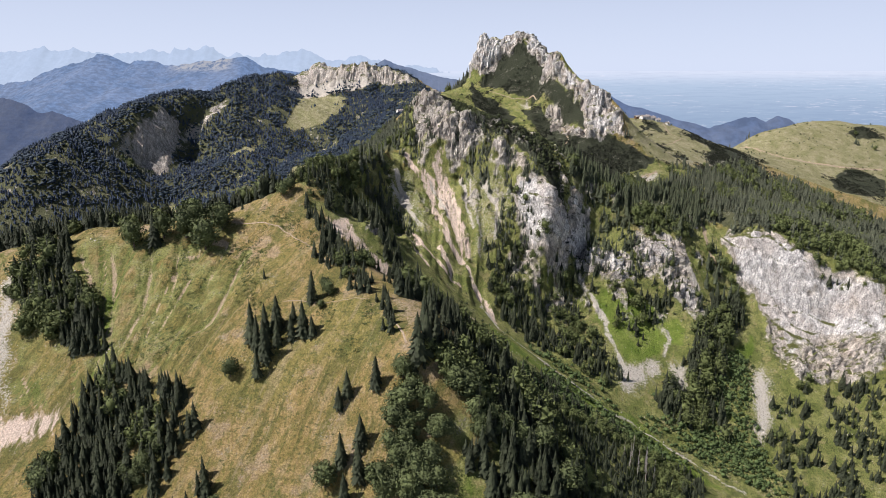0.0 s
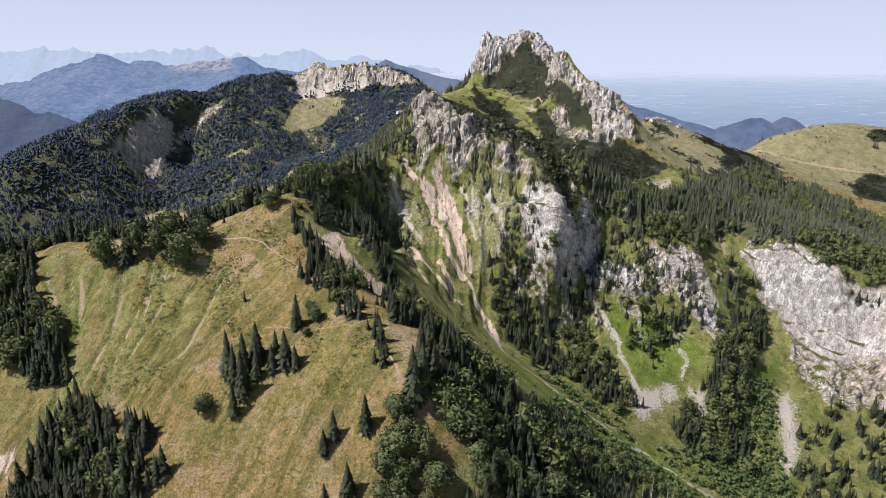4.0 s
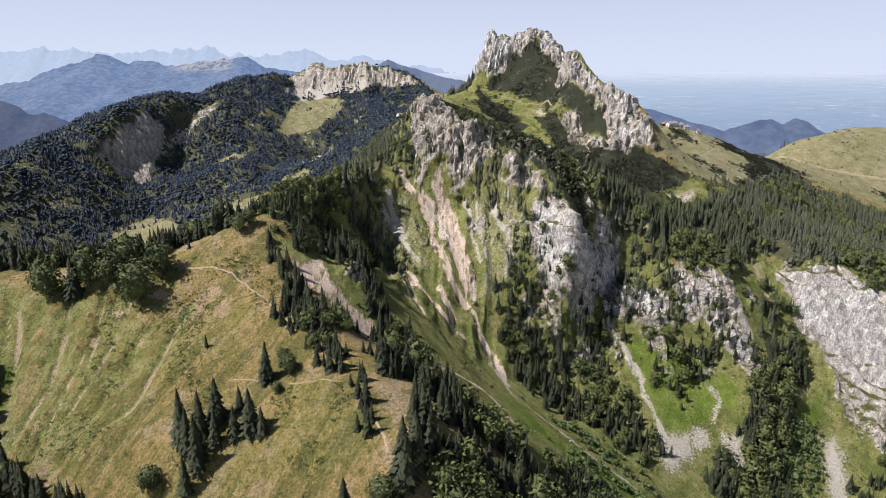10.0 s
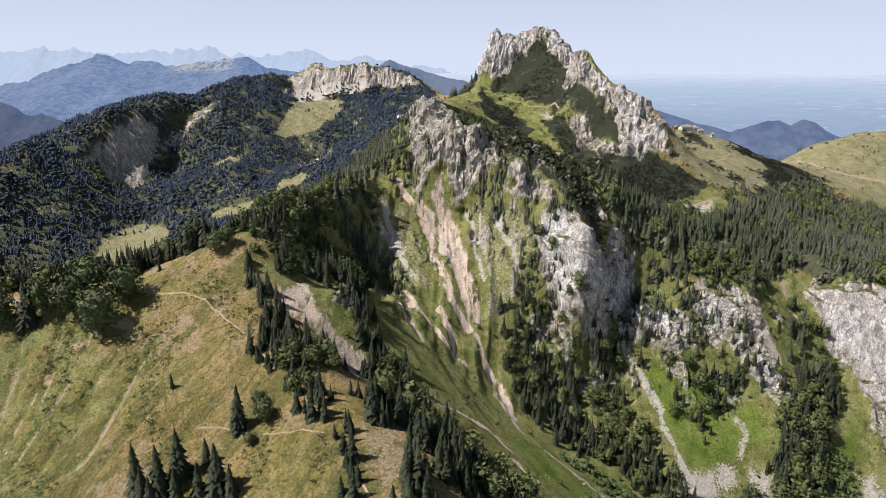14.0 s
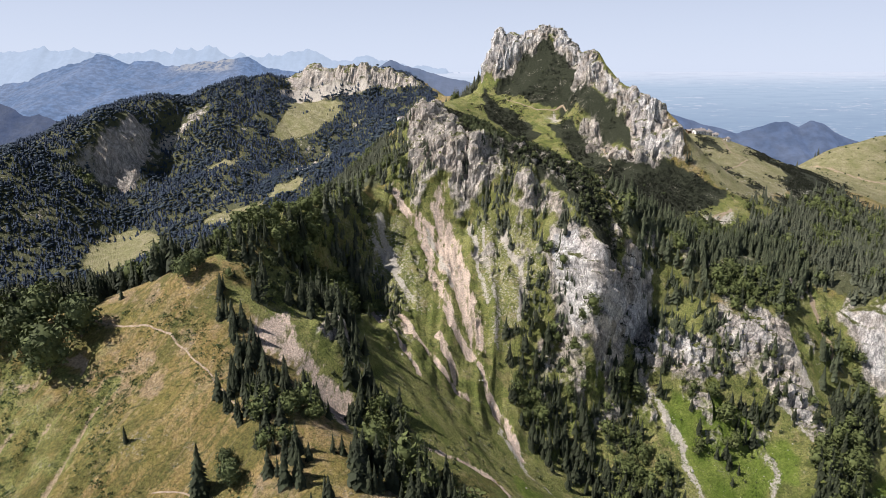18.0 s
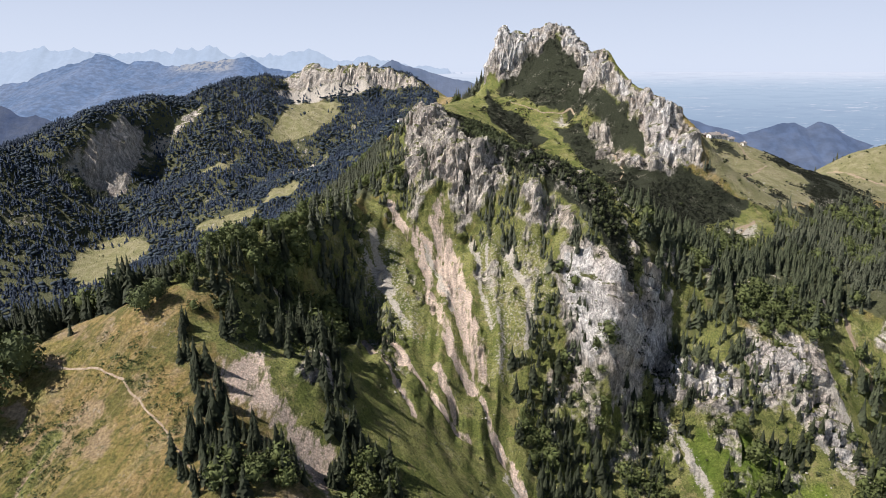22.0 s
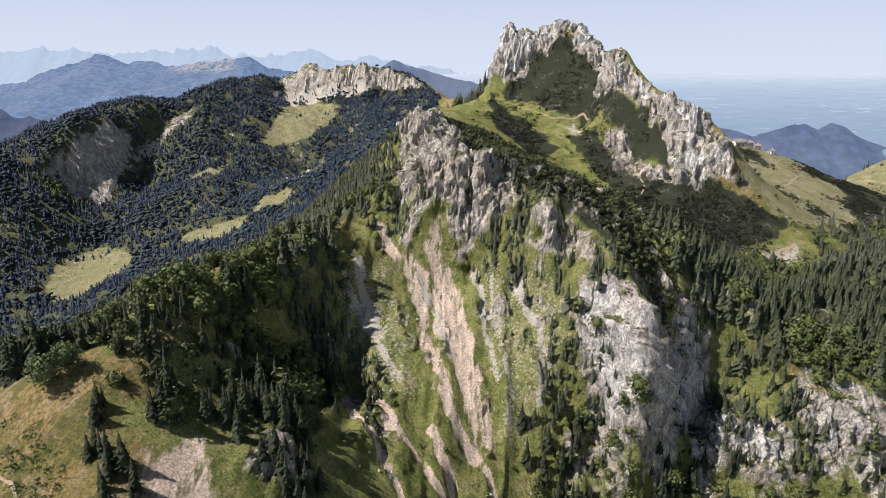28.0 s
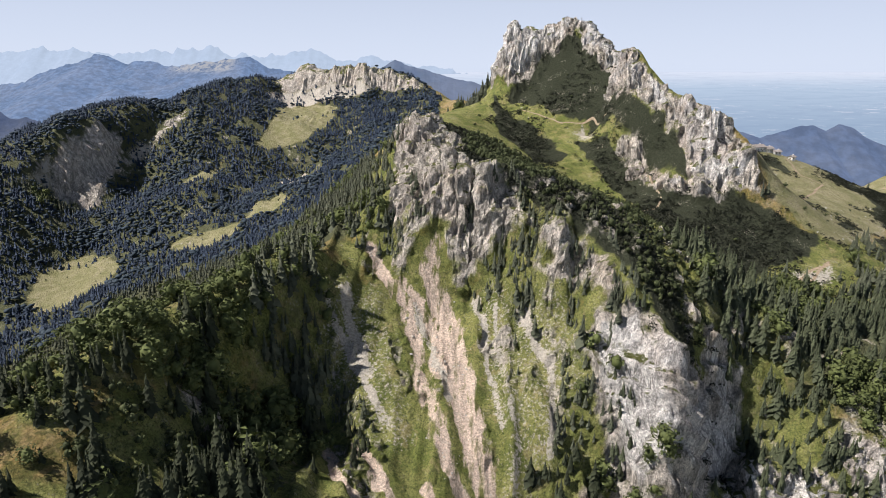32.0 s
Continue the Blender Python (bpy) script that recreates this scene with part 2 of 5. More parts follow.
streak("pale", "bowl_a", 2.5, (-45, 531), (-36, 523), (-27, 510), (-17, 491))
streak("pale", "bowl_b", 4, (-40, 538), (-31, 522), (-25, 513))
streak("scree", "lee_a", 4, (-38, 483), (-25, 457), (-13, 432))
streak("scree", "lee_b", 3, (-28, 484), (-12, 460), (2, 449), (13, 443))
streak("scree", "lee_c", 3, (-4, 473), (2, 460), (9, 450))
streak("scree", "gully_mouth", 4, (19, 466), (24, 453), (32, 442), (38, 424))
GULLY_BED = [(30, 434), (41, 412), (60, 403), (85, 388), (112, 380), (140, 373), (165, 364), (195, 348)]
streak("pale", "stream_bed", 2.2, *GULLY_BED)
streak("path", "hill_path", 3.2, (437, 934), (458, 877), (501, 853), (541, 843), (587, 843))
streak("path", "alm_path", 1.5, (288, 842), (285, 807), (297, 794), (255, 745), (240, 715))
streak("path", "stone_path", 1.2, (188, 614), (196, 613), (205, 623), (214, 630))
streak("path", "scar", 2.0, (227, 541), (228, 517), (231, 507))
zone("spruce", "west_wood", (-430, 406), (-290, 406), (-228, 402), (-150, 407), (-114, 412), (-108, 432), (-160, 470), (-300, 480), (-450, 450))
zone("spruce", "back_slope", (-110, 440), (-98, 520), (-125, 640), (-110, 740), (-190, 900), (-350, 950), (-440, 700), (-300, 480))
zone("spruce", "rear_wood", (-900, 850), (-560, 860), (-420, 930), (-190, 900), (-100, 780), (-55, 820), (-40, 1000), (-30, 1560), (-110, 1700), (-380, 1680), (-470, 1500), (-600, 1330), (-700, 1200), (-950, 1150))
zone("spruce", "pasture_edge", (-8, 845), (8, 872), (40, 872), (46, 848), (20, 842))
zone("spruce", "hill_edge", (412, 930), (440, 958), (500, 978), (525, 988), (512, 962), (460, 942), (425, 915))
zone("sparse", "hill_pine", (580, 930), (660, 910), (650, 850), (560, 860), (540, 900))
zone("pine", "alm_pine", (205, 800), (235, 770), (262, 740), (252, 730), (222, 760), (196, 790))
zone("dry", "right_hill", (395, 900), (440, 955), (560, 1010), (720, 1000), (720, 840), (560, 830), (440, 830))
zone("lee", "lee_shrub", (-82, 438), (-78, 455), (-70, 500), (-50, 515), (-46, 460), (-50, 440))
zone("sparse", "east_ledges", (100, 505), (150, 525), (215, 515), (215, 470), (150, 470), (105, 485))
zone("green", "bowl", (-48, 545), (-25, 562), (25, 556), (60, 525), (60, 500), (30, 470), (35, 430), (10, 440), (-20, 470), (-45, 500))
zone("green", "lee_green", (-60, 395), (-30, 420), (0, 430), (30, 400), (10, 380), (-30, 380))
zone("green", "east_green", (100, 490), (150, 520), (215, 512), (225, 480), (215, 445), (150, 440), (110, 455))
streak("pale", "bowl_c", 3, (-12, 545), (-4, 530), (4, 505))
streak("pale", "bowl_d", 3, (36, 540), (40, 522), (44, 505), (42, 488))
streak("pale", "bowl_e", 2.5, (14, 550), (17, 535), (20, 515), (24, 497))
zone("sparse", "face_trees", (20, 560), (60, 530), (75, 505), (60, 480), (35, 500), (25, 530))
zone("green", "upper", (-50, 575), (40, 585), (100, 560), (170, 600), (190, 660), (130, 740), (110, 800), (60, 880), (-20, 880), (-50, 760))
zone("green", "crest_grass", (-104, 412), (-94, 450), (-84, 490), (-60, 540), (-40, 556), (-44, 530), (-66, 480), (-78, 440), (-86, 408))
zone("dry", "hill_rest", (300, 880), (420, 1000), (700, 1100), (900, 1000), (900, 760), (560, 760), (420, 800), (340, 800))
zone("green", "east_all", (22, 250), (16, 380), (30, 470), (110, 490), (230, 545), (420, 480), (420, 250), (120, 230))
zone("alder", "gully_fill", (44, 404), (90, 420), (128, 402), (150, 412), (215, 432), (250, 410), (205, 345), (120, 352), (60, 376))
zone("spruce", "shelf_up", (110, 525), (106, 575), (150, 602), (190, 608), (204, 570), (160, 540))
zone("sparse", "shelf_far", (200, 600), (230, 650), (300, 700), (360, 760), (410, 720), (330, 640), (240, 590))
zone("green", "upper_right", (120, 560), (170, 610), (190, 660), (230, 650), (300, 705), (380, 790), (420, 700), (330, 640), (220, 590))
streak("path", "summit_trail", 0.8, (57, 806), (70, 794), (85, 782), (95, 779), (108, 777), (114, 759))
streak("path", "zigzag_trail", 1.2, (108, 640), (118, 662), (129, 669), (134, 681), (134, 693), (131, 712))
streak("path", "clearing_trail", 1.4, (189, 612), (198, 621), (214, 628))
zone("spruce", "valley_wood", (-700, 620), (-430, 640), (-340, 960), (-420, 945), (-500, 900), (-640, 870))
zone("slab", "buttress_side", (90, 491), (100, 485), (116, 504), (128, 517), (128, 530), (114, 529), (100, 511))
zone("green", "lee_all", (-82, 405), (-72, 470), (-50, 540), (-20, 560), (40, 470), (40, 400), (0, 360), (-40, 360))
zone("mixed", "buttress_foot", (60, 492), (80, 488), (104, 487), (118, 490), (112, 476), (84, 474), (64, 480))
zone("spruce", "shelf_right", (380, 722), (430, 765), (520, 700), (620, 610), (580, 490), (430, 450), (353, 474), (442, 604))
zone("wood", "far_right_floor", (250, 1050), (420, 1020), (900, 1150), (1600, 1100), (1600, 2000), (100, 2000), (0, 1750), (60, 1500))
zone("sparse", "pocket_trees", (135, 478), (150, 482), (160, 455), (150, 435), (138, 445))
zone("sparse", "hill_scrub", (470, 905), (520, 920), (540, 895), (490, 880))
zone("slab", "white_cliff", (248, 545), (260, 530), (275, 519), (294, 509), (288, 478), (269, 479), (261, 492), (249, 501), (246, 508), (245, 520))
zone("crag", "mid_cliff", (166, 517), (180, 518), (206, 512), (206, 502), (178, 491), (166, 495), (161, 507))
zone("crag", "pink_wall", (179, 492), (203, 501), (207, 489), (212, 480), (206, 465), (198, 470), (186, 482))
zone("crag", "east_wall", (133, 501), (150, 506), (163, 491), (150, 482), (132, 481), (110, 490), (117, 507), (126, 514))
zone("green", "pocket", (106, 483), (130, 482), (160, 481), (175, 479), (195, 463), (188, 437), (167, 435), (135, 426), (123, 436), (116, 465))
zone("spruce", "valley_forest", (38, 474), (56, 481), (81, 478), (101, 484), (105, 474), (109, 456), (127, 432), (130, 417), (125, 408), (102, 408), (74, 425), (42, 435))
zone("spruce", "chute_forest", (227, 528), (234, 515), (246, 511), (246, 501), (247, 483), (217, 442), (211, 429), (188, 422), (179, 431), (194, 448), (214, 477), (221, 503))
zone("strip", "wall_trees_a", (126, 513), (138, 514), (133, 485), (121, 485), (122, 500))
zone("strip", "wall_trees_b", (154, 512), (167, 511), (165, 489), (150, 490))
zone("mixed", "pocket_clump", (152, 481), (171, 481), (182, 476), (166, 456), (153, 455), (150, 472))
streak("pale", "pocket_chute", 3.5, (110, 487), (118, 478), (125, 463), (128, 443), (132, 427))
streak("pale", "pocket_b", 3, (173, 458), (173, 449), (169, 439))
streak("pale", "wall_chute_a", 4, (195, 502), (205, 498), (211, 484), (207, 468))
streak("pale", "wall_chute_b", 3, (180, 489), (190, 478), (199, 466))
zone("green", "chute_green", (234, 472), (253, 474), (252, 455), (234, 440), (219, 435), (225, 454))
zone("alder", "chute_alder", (208, 439), (226, 449), (237, 440), (225, 418), (199, 415))
zone("strip", "face_strip_a", (15, 565), (21, 564), (26, 545), (17, 548))
zone("strip", "face_strip_b", (29, 562), (36, 557), (39, 534), (30, 537))
zone("strip", "face_strip_c", (44, 559), (50, 557), (46, 540), (40, 543))
zone("strip", "face_strip_e", (51, 537), (60, 532), (58, 523), (52, 530))
zone("strip", "face_strip_f", (48, 517), (57, 510), (58, 496), (49, 481), (36, 480), (42, 494))
zone("strip", "face_strip_g", (65, 502), (72, 499), (73, 494), (61, 484), (55, 485))
zone("strip", "face_strip_h", (-27, 577), (-16, 570), (-14, 562), (-24, 564))
zone("strip", "face_strip_i", (64, 544), (69, 542), (67, 533), (61, 536))
zone("strip", "face_strip_k", (-46, 503), (-34, 506), (-18, 485), (-24, 472), (-37, 490))
zone("scree", "slide", (-72, 388), (-67, 404), (-57, 393), (-45, 381), (-33, 381), (-30, 362), (-41, 374), (-54, 378))
zone("crag", "slide_rock", (-57, 419), (-48, 420), (-34, 410), (-33, 401), (-44, 397), (-51, 396))
zone("spruce", "edge_strip", (-91, 405), (-86, 404), (-79, 385), (-66, 382), (-57, 371), (-43, 371), (-35, 355), (-63, 346), (-75, 357), (-75, 370), (-85, 388))
zone("spruce", "lee_trees", (-71, 439), (-64, 476), (-55, 452), (-34, 410), (-30, 398), (-15, 393), (-14, 377), (-29, 363), (-34, 391), (-57, 419))
zone("green", "slide_green", (-88, 403), (-78, 405), (-61, 415), (-51, 396), (-33, 385), (-37, 383), (-59, 396), (-71, 393))
zone("spruce", "spur_wood", (-30, 340), (-19, 357), (-3, 361), (12, 357), (25, 342), (29, 328), (20, 316), (2, 303), (-4, 318), (-17, 320), (-27, 327))
zone("slab", "white_cliff_east", (270, 521), (289, 512), (316, 496), (352, 478), (345, 445), (310, 462), (284, 475))
streak("path", "meadow_path", 0.6, (-153, 406), (-143, 396), (-129, 391), (-113, 388), (-101, 382), (-91, 372), (-83, 366), (-75, 358), (-66, 350))
streak("path", "spur_path", 0.8, (-30, 303), (-25, 301), (-21, 293), (-18, 285))
streak("path", "cross_path", 0.45, (-88, 328), (-79, 328), (-69, 324), (-56, 320), (-39, 317))
zone("tuft", "meadow_tufts", (-211, 390), (-169, 383), (-146, 391), (-107, 400), (-82, 375), (-69, 350), (-56, 334), (-36, 307), (-41, 287), (-168, 313))
zone("spruce", "cliff_top_trees", (238, 546), (262, 526), (300, 506), (354, 480), (366, 500), (312, 534), (265, 560))
zone("spruce", "shelf_edge", (150, 537), (200, 523), (238, 545), (228, 562), (190, 547), (150, 557))
zone("spruce", "gully_strip", (-266, 396), (-238, 390), (-222, 362), (-196, 340), (-190, 326), (-206, 318), (-226, 334), (-246, 343), (-270, 380))
zone("spruce", "fore_forest", (-196, 312), (-186, 317), (-160, 303), (-129, 289), (-116, 276), (-120, 267), (-104, 253), (-96, 240), (-92, 222), (-190, 225), (-200, 250), (-206, 276), (-197, 292))
zone("scree", "left_scree", (-241, 298), (-224, 296), (-214, 299), (-203, 300), (-204, 295), (-215, 289), (-223, 286), (-232, 282))
zone("pale", "left_streak", (-274, 368), (-271, 384), (-266, 380), (-263, 362), (-254, 347), (-249, 329), (-239, 303))
zone("green", "left_green", (-278, 376), (-272, 391), (-252, 409), (-213, 391), (-186, 333), (-186, 317), (-204, 313), (-202, 299), (-224, 296), (-236, 296))
zone("mixed", "near_beech", (-19, 270), (-11, 271), (-6, 266), (1, 263), (4, 258), (1, 246), (1, 234), (-29, 236), (-29, 251), (-24, 262))
zone("green", "strip", (4, 265), (10, 266), (13, 256), (17, 248), (16, 236), (1, 234), (4, 250))
zone("mixed", "near_forest", (8, 292), (24, 325), (33, 338), (40, 325), (47, 318), (62, 290), (66, 232), (19, 226), (15, 252), (10, 262), (10, 272), (-3, 272), (-3, 279))
zone("spruce", "spur_line", (-14, 310), (-3, 315), (11, 338), (24, 345), (24, 323), (6, 288), (-6, 277), (-10, 272), (-14, 273), (-13, 287))
zone("mixed", "low_forest", (159, 418), (171, 421), (194, 426), (205, 410), (200, 394), (182, 388), (162, 397), (154, 408))
zone("alder", "valley_thicket", (204, 439), (233, 453), (240, 440), (225, 407), (225, 379), (225, 352), (208, 341), (196, 362), (173, 381), (150, 396), (182, 388), (205, 398), (204, 422))
zone("sparse", "right_slope", (240, 428), (256, 432), (288, 436), (307, 432), (340, 436), (345, 400), (320, 345), (228, 340), (226, 371))
zone("pale", "right_scree", (238, 442), (246, 443), (238, 415), (228, 392), (221, 388), (226, 414))
zone("crag", "right_crag", (278, 447), (311, 457), (342, 448), (337, 438), (306, 436), (282, 430), (270, 436))
zone("slab", "white_cliff_foot", (270, 493), (307, 485), (318, 473), (310, 465), (289, 461), (265, 441), (265, 458), (270, 477))
zone("crag", "white_cliff_apron", (262, 498), (290, 485), (320, 470), (346, 452), (342, 436), (318, 428), (295, 434), (272, 432), (262, 452))
zone("stony", "bowl_stones", (-46, 540), (-30, 554), (-18, 525), (-5, 490), (-20, 478), (-44, 505))
zone("stony", "rib_stones", (10, 552), (28, 554), (52, 532), (58, 505), (42, 480), (28, 474), (16, 510))
zone("dry", "pass_back", (230, 880), (300, 900), (420, 1000), (480, 1060), (300, 1060), (220, 960))
zone("sparse", "alm_scrub_a", (180, 688), (187, 680), (199, 679), (209, 672), (217, 664), (226, 653), (218, 647), (207, 660), (199, 671), (187, 677), (178, 684))
zone("pine", "alm_scrub_b", (187, 684), (270, 842), (274, 829), (278, 815), (273, 807), (262, 817))
zone("pine", "alm_scrub_c", (320, 833), (343, 856), (337, 822), (360, 822), (402, 862), (367, 812), (326, 790), (315, 803), (312, 813))
zone("pine", "alm_scrub_d", (244, 681), (269, 712), (272, 704), (253, 680))
zone("mixed", "lee_wood", (-78, 476), (-59, 524), (-44, 542), (-43, 515), (-43, 487), (-46, 439), (-64, 452), (-73, 455))
zone("spruce", "cliff_wood", (-585, 1092), (-569, 1118), (-551, 1116), (-536, 1141), (-527, 1181), (-517, 1194), (-519, 1147), (-527, 1070))
zone("strip", "rib_strip_a", (28, 564), (39, 559), (39, 535), (29, 540))
zone("strip", "rib_strip_b", (47, 546), (62, 540), (63, 521), (51, 531))
zone("strip", "rib_strip_c", (62, 534), (80, 523), (80, 513), (65, 518))
streak("rill", "rill_a", 3.4, (-226, 379), (-213, 360), (-204, 348), (-192, 333))
streak("rill", "rill_b", 3.0, (-209, 380), (-198, 360), (-194, 345), (-190, 331), (-193, 319))
streak("rill", "rill_c", 3.6, (-185, 386), (-177, 362), (-175, 343), (-180, 326), (-184, 315))
streak("rill", "rill_d", 2.4, (-150, 357), (-156, 340), (-161, 325))
streak("rill", "rill_e", 2.6, (-119, 368), (-124, 340), (-129, 324), (-141, 319))
streak("rill", "rill_f", 2.4, (-166, 384), (-160, 362), (-160, 345))
streak("groove", "tower_groove_a", 4.5, (16, 577), (12, 565), (12, 556), (17, 546))
streak("groove", "tower_groove_b", 5.5, (42, 565), (41, 548), (38, 541), (33, 535))
streak("groove", "tower_groove_c", 3.0, (28, 561), (27, 553))
streak("groove", "tower_groove_d", 4.5, (57, 546), (55, 531), (54, 526))
streak("groove", "tower_groove_e", 4.0, (70, 521), (66, 512))
streak("groove", "tower_groove_f", 4.0, (-14, 583), (-10, 566))
streak("groove", "tower_groove_g", 3.5, (-23, 575), (-23, 562))
zone("lee", "tower_side", (-50, 560), (-44, 600), (-40, 690), (-25, 692), (-30, 600), (-25, 574))
zone("shrub", "lee_bushes", (-84, 410), (-80, 438), (-52, 438), (-50, 412), (-62, 404))
zone("spruce", "gully_wood", (47, 318), (52, 343), (71, 366), (96, 358), (118, 353), (140, 348), (166, 343), (150, 300), (110, 255), (66, 232), (60, 290))
zone("spruce", "lee_row", (-82, 412), (-78, 417), (-68, 420), (-64, 413), (-76, 404))
streak("scree", "lee_d", 2.5, (-3, 379), (13, 384), (31, 382))
streak("scree", "lee_e", 2.2, (29, 371), (37, 368), (44, 363))
zone("pale", "pocket_scree_a", (130, 429), (150, 435), (149, 416), (129, 406))
zone("pale", "pocket_scree_b", (152, 435), (163, 435), (156, 422), (151, 423))
zone("pale", "pocket_scree_c", (172, 430), (182, 428), (177, 417), (170, 417))
zone("spruce", "lee_clump_a", (-80, 403), (-77, 400), (-70, 402), (-61, 407), (-62, 415), (-69, 414), (-77, 411))
zone("mixed", "lee_clump_b", (-62, 411), (-57, 408), (-51, 404), (-44, 406), (-41, 415), (-48, 437), (-60, 461), (-61, 423))
zone("dry", "alm_edge", (160, 738), (202, 690), (242, 842), (205, 832), (170, 775))
zone("pine", "rib_back_pine", (8, 650), (35, 577), (55, 558), (74, 538), (90, 522), (100, 526), (88, 562), (72, 602), (54, 642), (35, 690), (14, 700))
zone("pine", "hill_pine_a", (586, 926), (627, 954), (634, 913), (592, 914))
zone("pine", "hill_pine_b", (519, 832), (556, 842), (577, 817), (557, 783), (519, 776), (488, 786))
zone("fresh", "meadow_west", (-235, 392), (-170, 396), (-128, 385), (-122, 340), (-150, 312), (-195, 312))
zone("soil", "spur_soil", (-26, 322), (-10, 335), (-5, 303), (-12, 296), (-13, 277), (-17, 275), (-19, 291), (-26, 303))
zone("soil", "soil_a", (-125, 289), (-113, 288), (-107, 281), (-116, 279))
zone("soil", "soil_b", (-62, 269), (-44, 273), (-37, 269), (-53, 263))
zone("soil", "soil_c", (-112, 276), (-97, 281), (-92, 277), (-104, 273))
zone("soil", "soil_d", (-49, 260), (-33, 258), (-31, 248), (-45, 249))
zone("sparse", "lee_scrub", (-81, 441), (-69, 494), (-49, 520), (-35, 505), (-36, 456), (-58, 450), (-74, 430))
zone("strip", "tower_strip_a", (8, 579), (18, 573), (23, 567), (22, 557), (15, 560), (11, 567))
zone("strip", "tower_strip_b", (31, 580), (39, 580), (45, 556), (44, 545), (35, 554), (32, 566))
zone("strip", "tower_strip_c", (55, 560), (65, 554), (71, 539), (67, 534), (56, 542))


def lie_of_land(lines):
    """A surface through all the lines: cones on their points, weighted so that they meet every height."""
    pts = np.array(sorted({p for l in lines.values() for p in l}), float)
    keep = [0]
    for i in range(1, len(pts)):
        if min(np.hypot(*(pts[i, :2] - pts[k, :2])) for k in keep) > 3:
            keep.append(i)
    pts = pts[keep]
    n = len(pts)
    d = np.hypot(pts[:, None, 0] - pts[None, :, 0], pts[:, None, 1] - pts[None, :, 1])
    a = np.zeros((n + 3, n + 3))
    a[:n, :n] = np.sqrt(d ** 2 + 36.0) - 0.6 * np.eye(n)
    a[:n, n], a[:n, n + 1:n + 3] = 1, pts[:, :2] / 500
    a[n:, :n] = a[:n, n:].T
    return pts, np.linalg.solve(a, np.r_[pts[:, 2], 0, 0, 0])


LAND_POINTS, LAND_WEIGHTS = lie_of_land(LINES)


def land(x, y):
    """Height of the bare land at flat arrays x, y."""
    n = len(LAND_POINTS)
    out = np.empty(len(x))
    for i in range(0, len(x), 40000):
        xs, ys = x[i:i + 40000], y[i:i + 40000]
        d = np.sqrt((xs[:, None] - LAND_POINTS[:, 0]) ** 2 + (ys[:, None] - LAND_POINTS[:, 1]) ** 2 + 36.0)
        out[i:i + 40000] = d @ LAND_WEIGHTS[:n] + LAND_WEIGHTS[n] + xs / 500 * LAND_WEIGHTS[n + 1] + ys / 500 * LAND_WEIGHTS[n + 2]
    return out


def steps(*spans):
    out = []
    for a, b, s in spans:
        out += list(np.arange(a, b, s))
    return np.array(out + [spans[-1][1]])


GX = steps((-6000, -1500, 150), (-1500, -900, 20), (-900, -260, 7), (-260, -120, 1.5), (-120, -60, 1.8), (-60, 130, 0.8), (130, 300, 1.25), (300, 420, 2.5), (420, 800, 7), (800, 1600, 25), (1600, 6000, 150))
GY = steps((-400, 180, 12), (180, 230, 3), (230, 440, 2), (440, 590, 0.85), (590, 690, 1.35), (690, 720, 2), (720, 870, 1.8), (870, 1000, 4), (1000, 1700, 8), (1700, 2600, 40), (2600, 4900, 150))
NX, NY = len(GX), len(GY)
FLAT_X, FLAT_Y = (a.ravel() for a in np.meshgrid(GX, GY))
KINDS = ("rock", "scree", "green", "wood", "dry", "pine", "path", "pale")
COVER = {k: np.zeros(NX * NY) for k in KINDS}
SLAB = np.zeros(NX * NY)      # where the rock stands in smooth, steep slabs
RILLS = np.zeros(NX * NY)     # runnels washed into the meadow
FAN_X, FAN_Y = FLAT_X + 178, FLAT_Y - 255      # the runnels of the meadow spread from its foot
FAN = np.abs(2 * fbm(np.arctan2(FAN_X, np.maximum(FAN_Y, 1)) * 9 + 40, np.hypot(FAN_X, FAN_Y) / 85, 3) - 1)
FAN_MASK = smooth(-265, -225, FLAT_X) * (1 - 0.8 * smooth(-135, -95, FLAT_X)) * (1 - smooth(-95, -50, FLAT_X)) * smooth(285, 315, FLAT_Y) * (1 - smooth(380, 396, FLAT_Y))
WOODS = ("lee", "strip", "spruce", "mixed", "sparse", "mixedlow", "alder", "shrub")


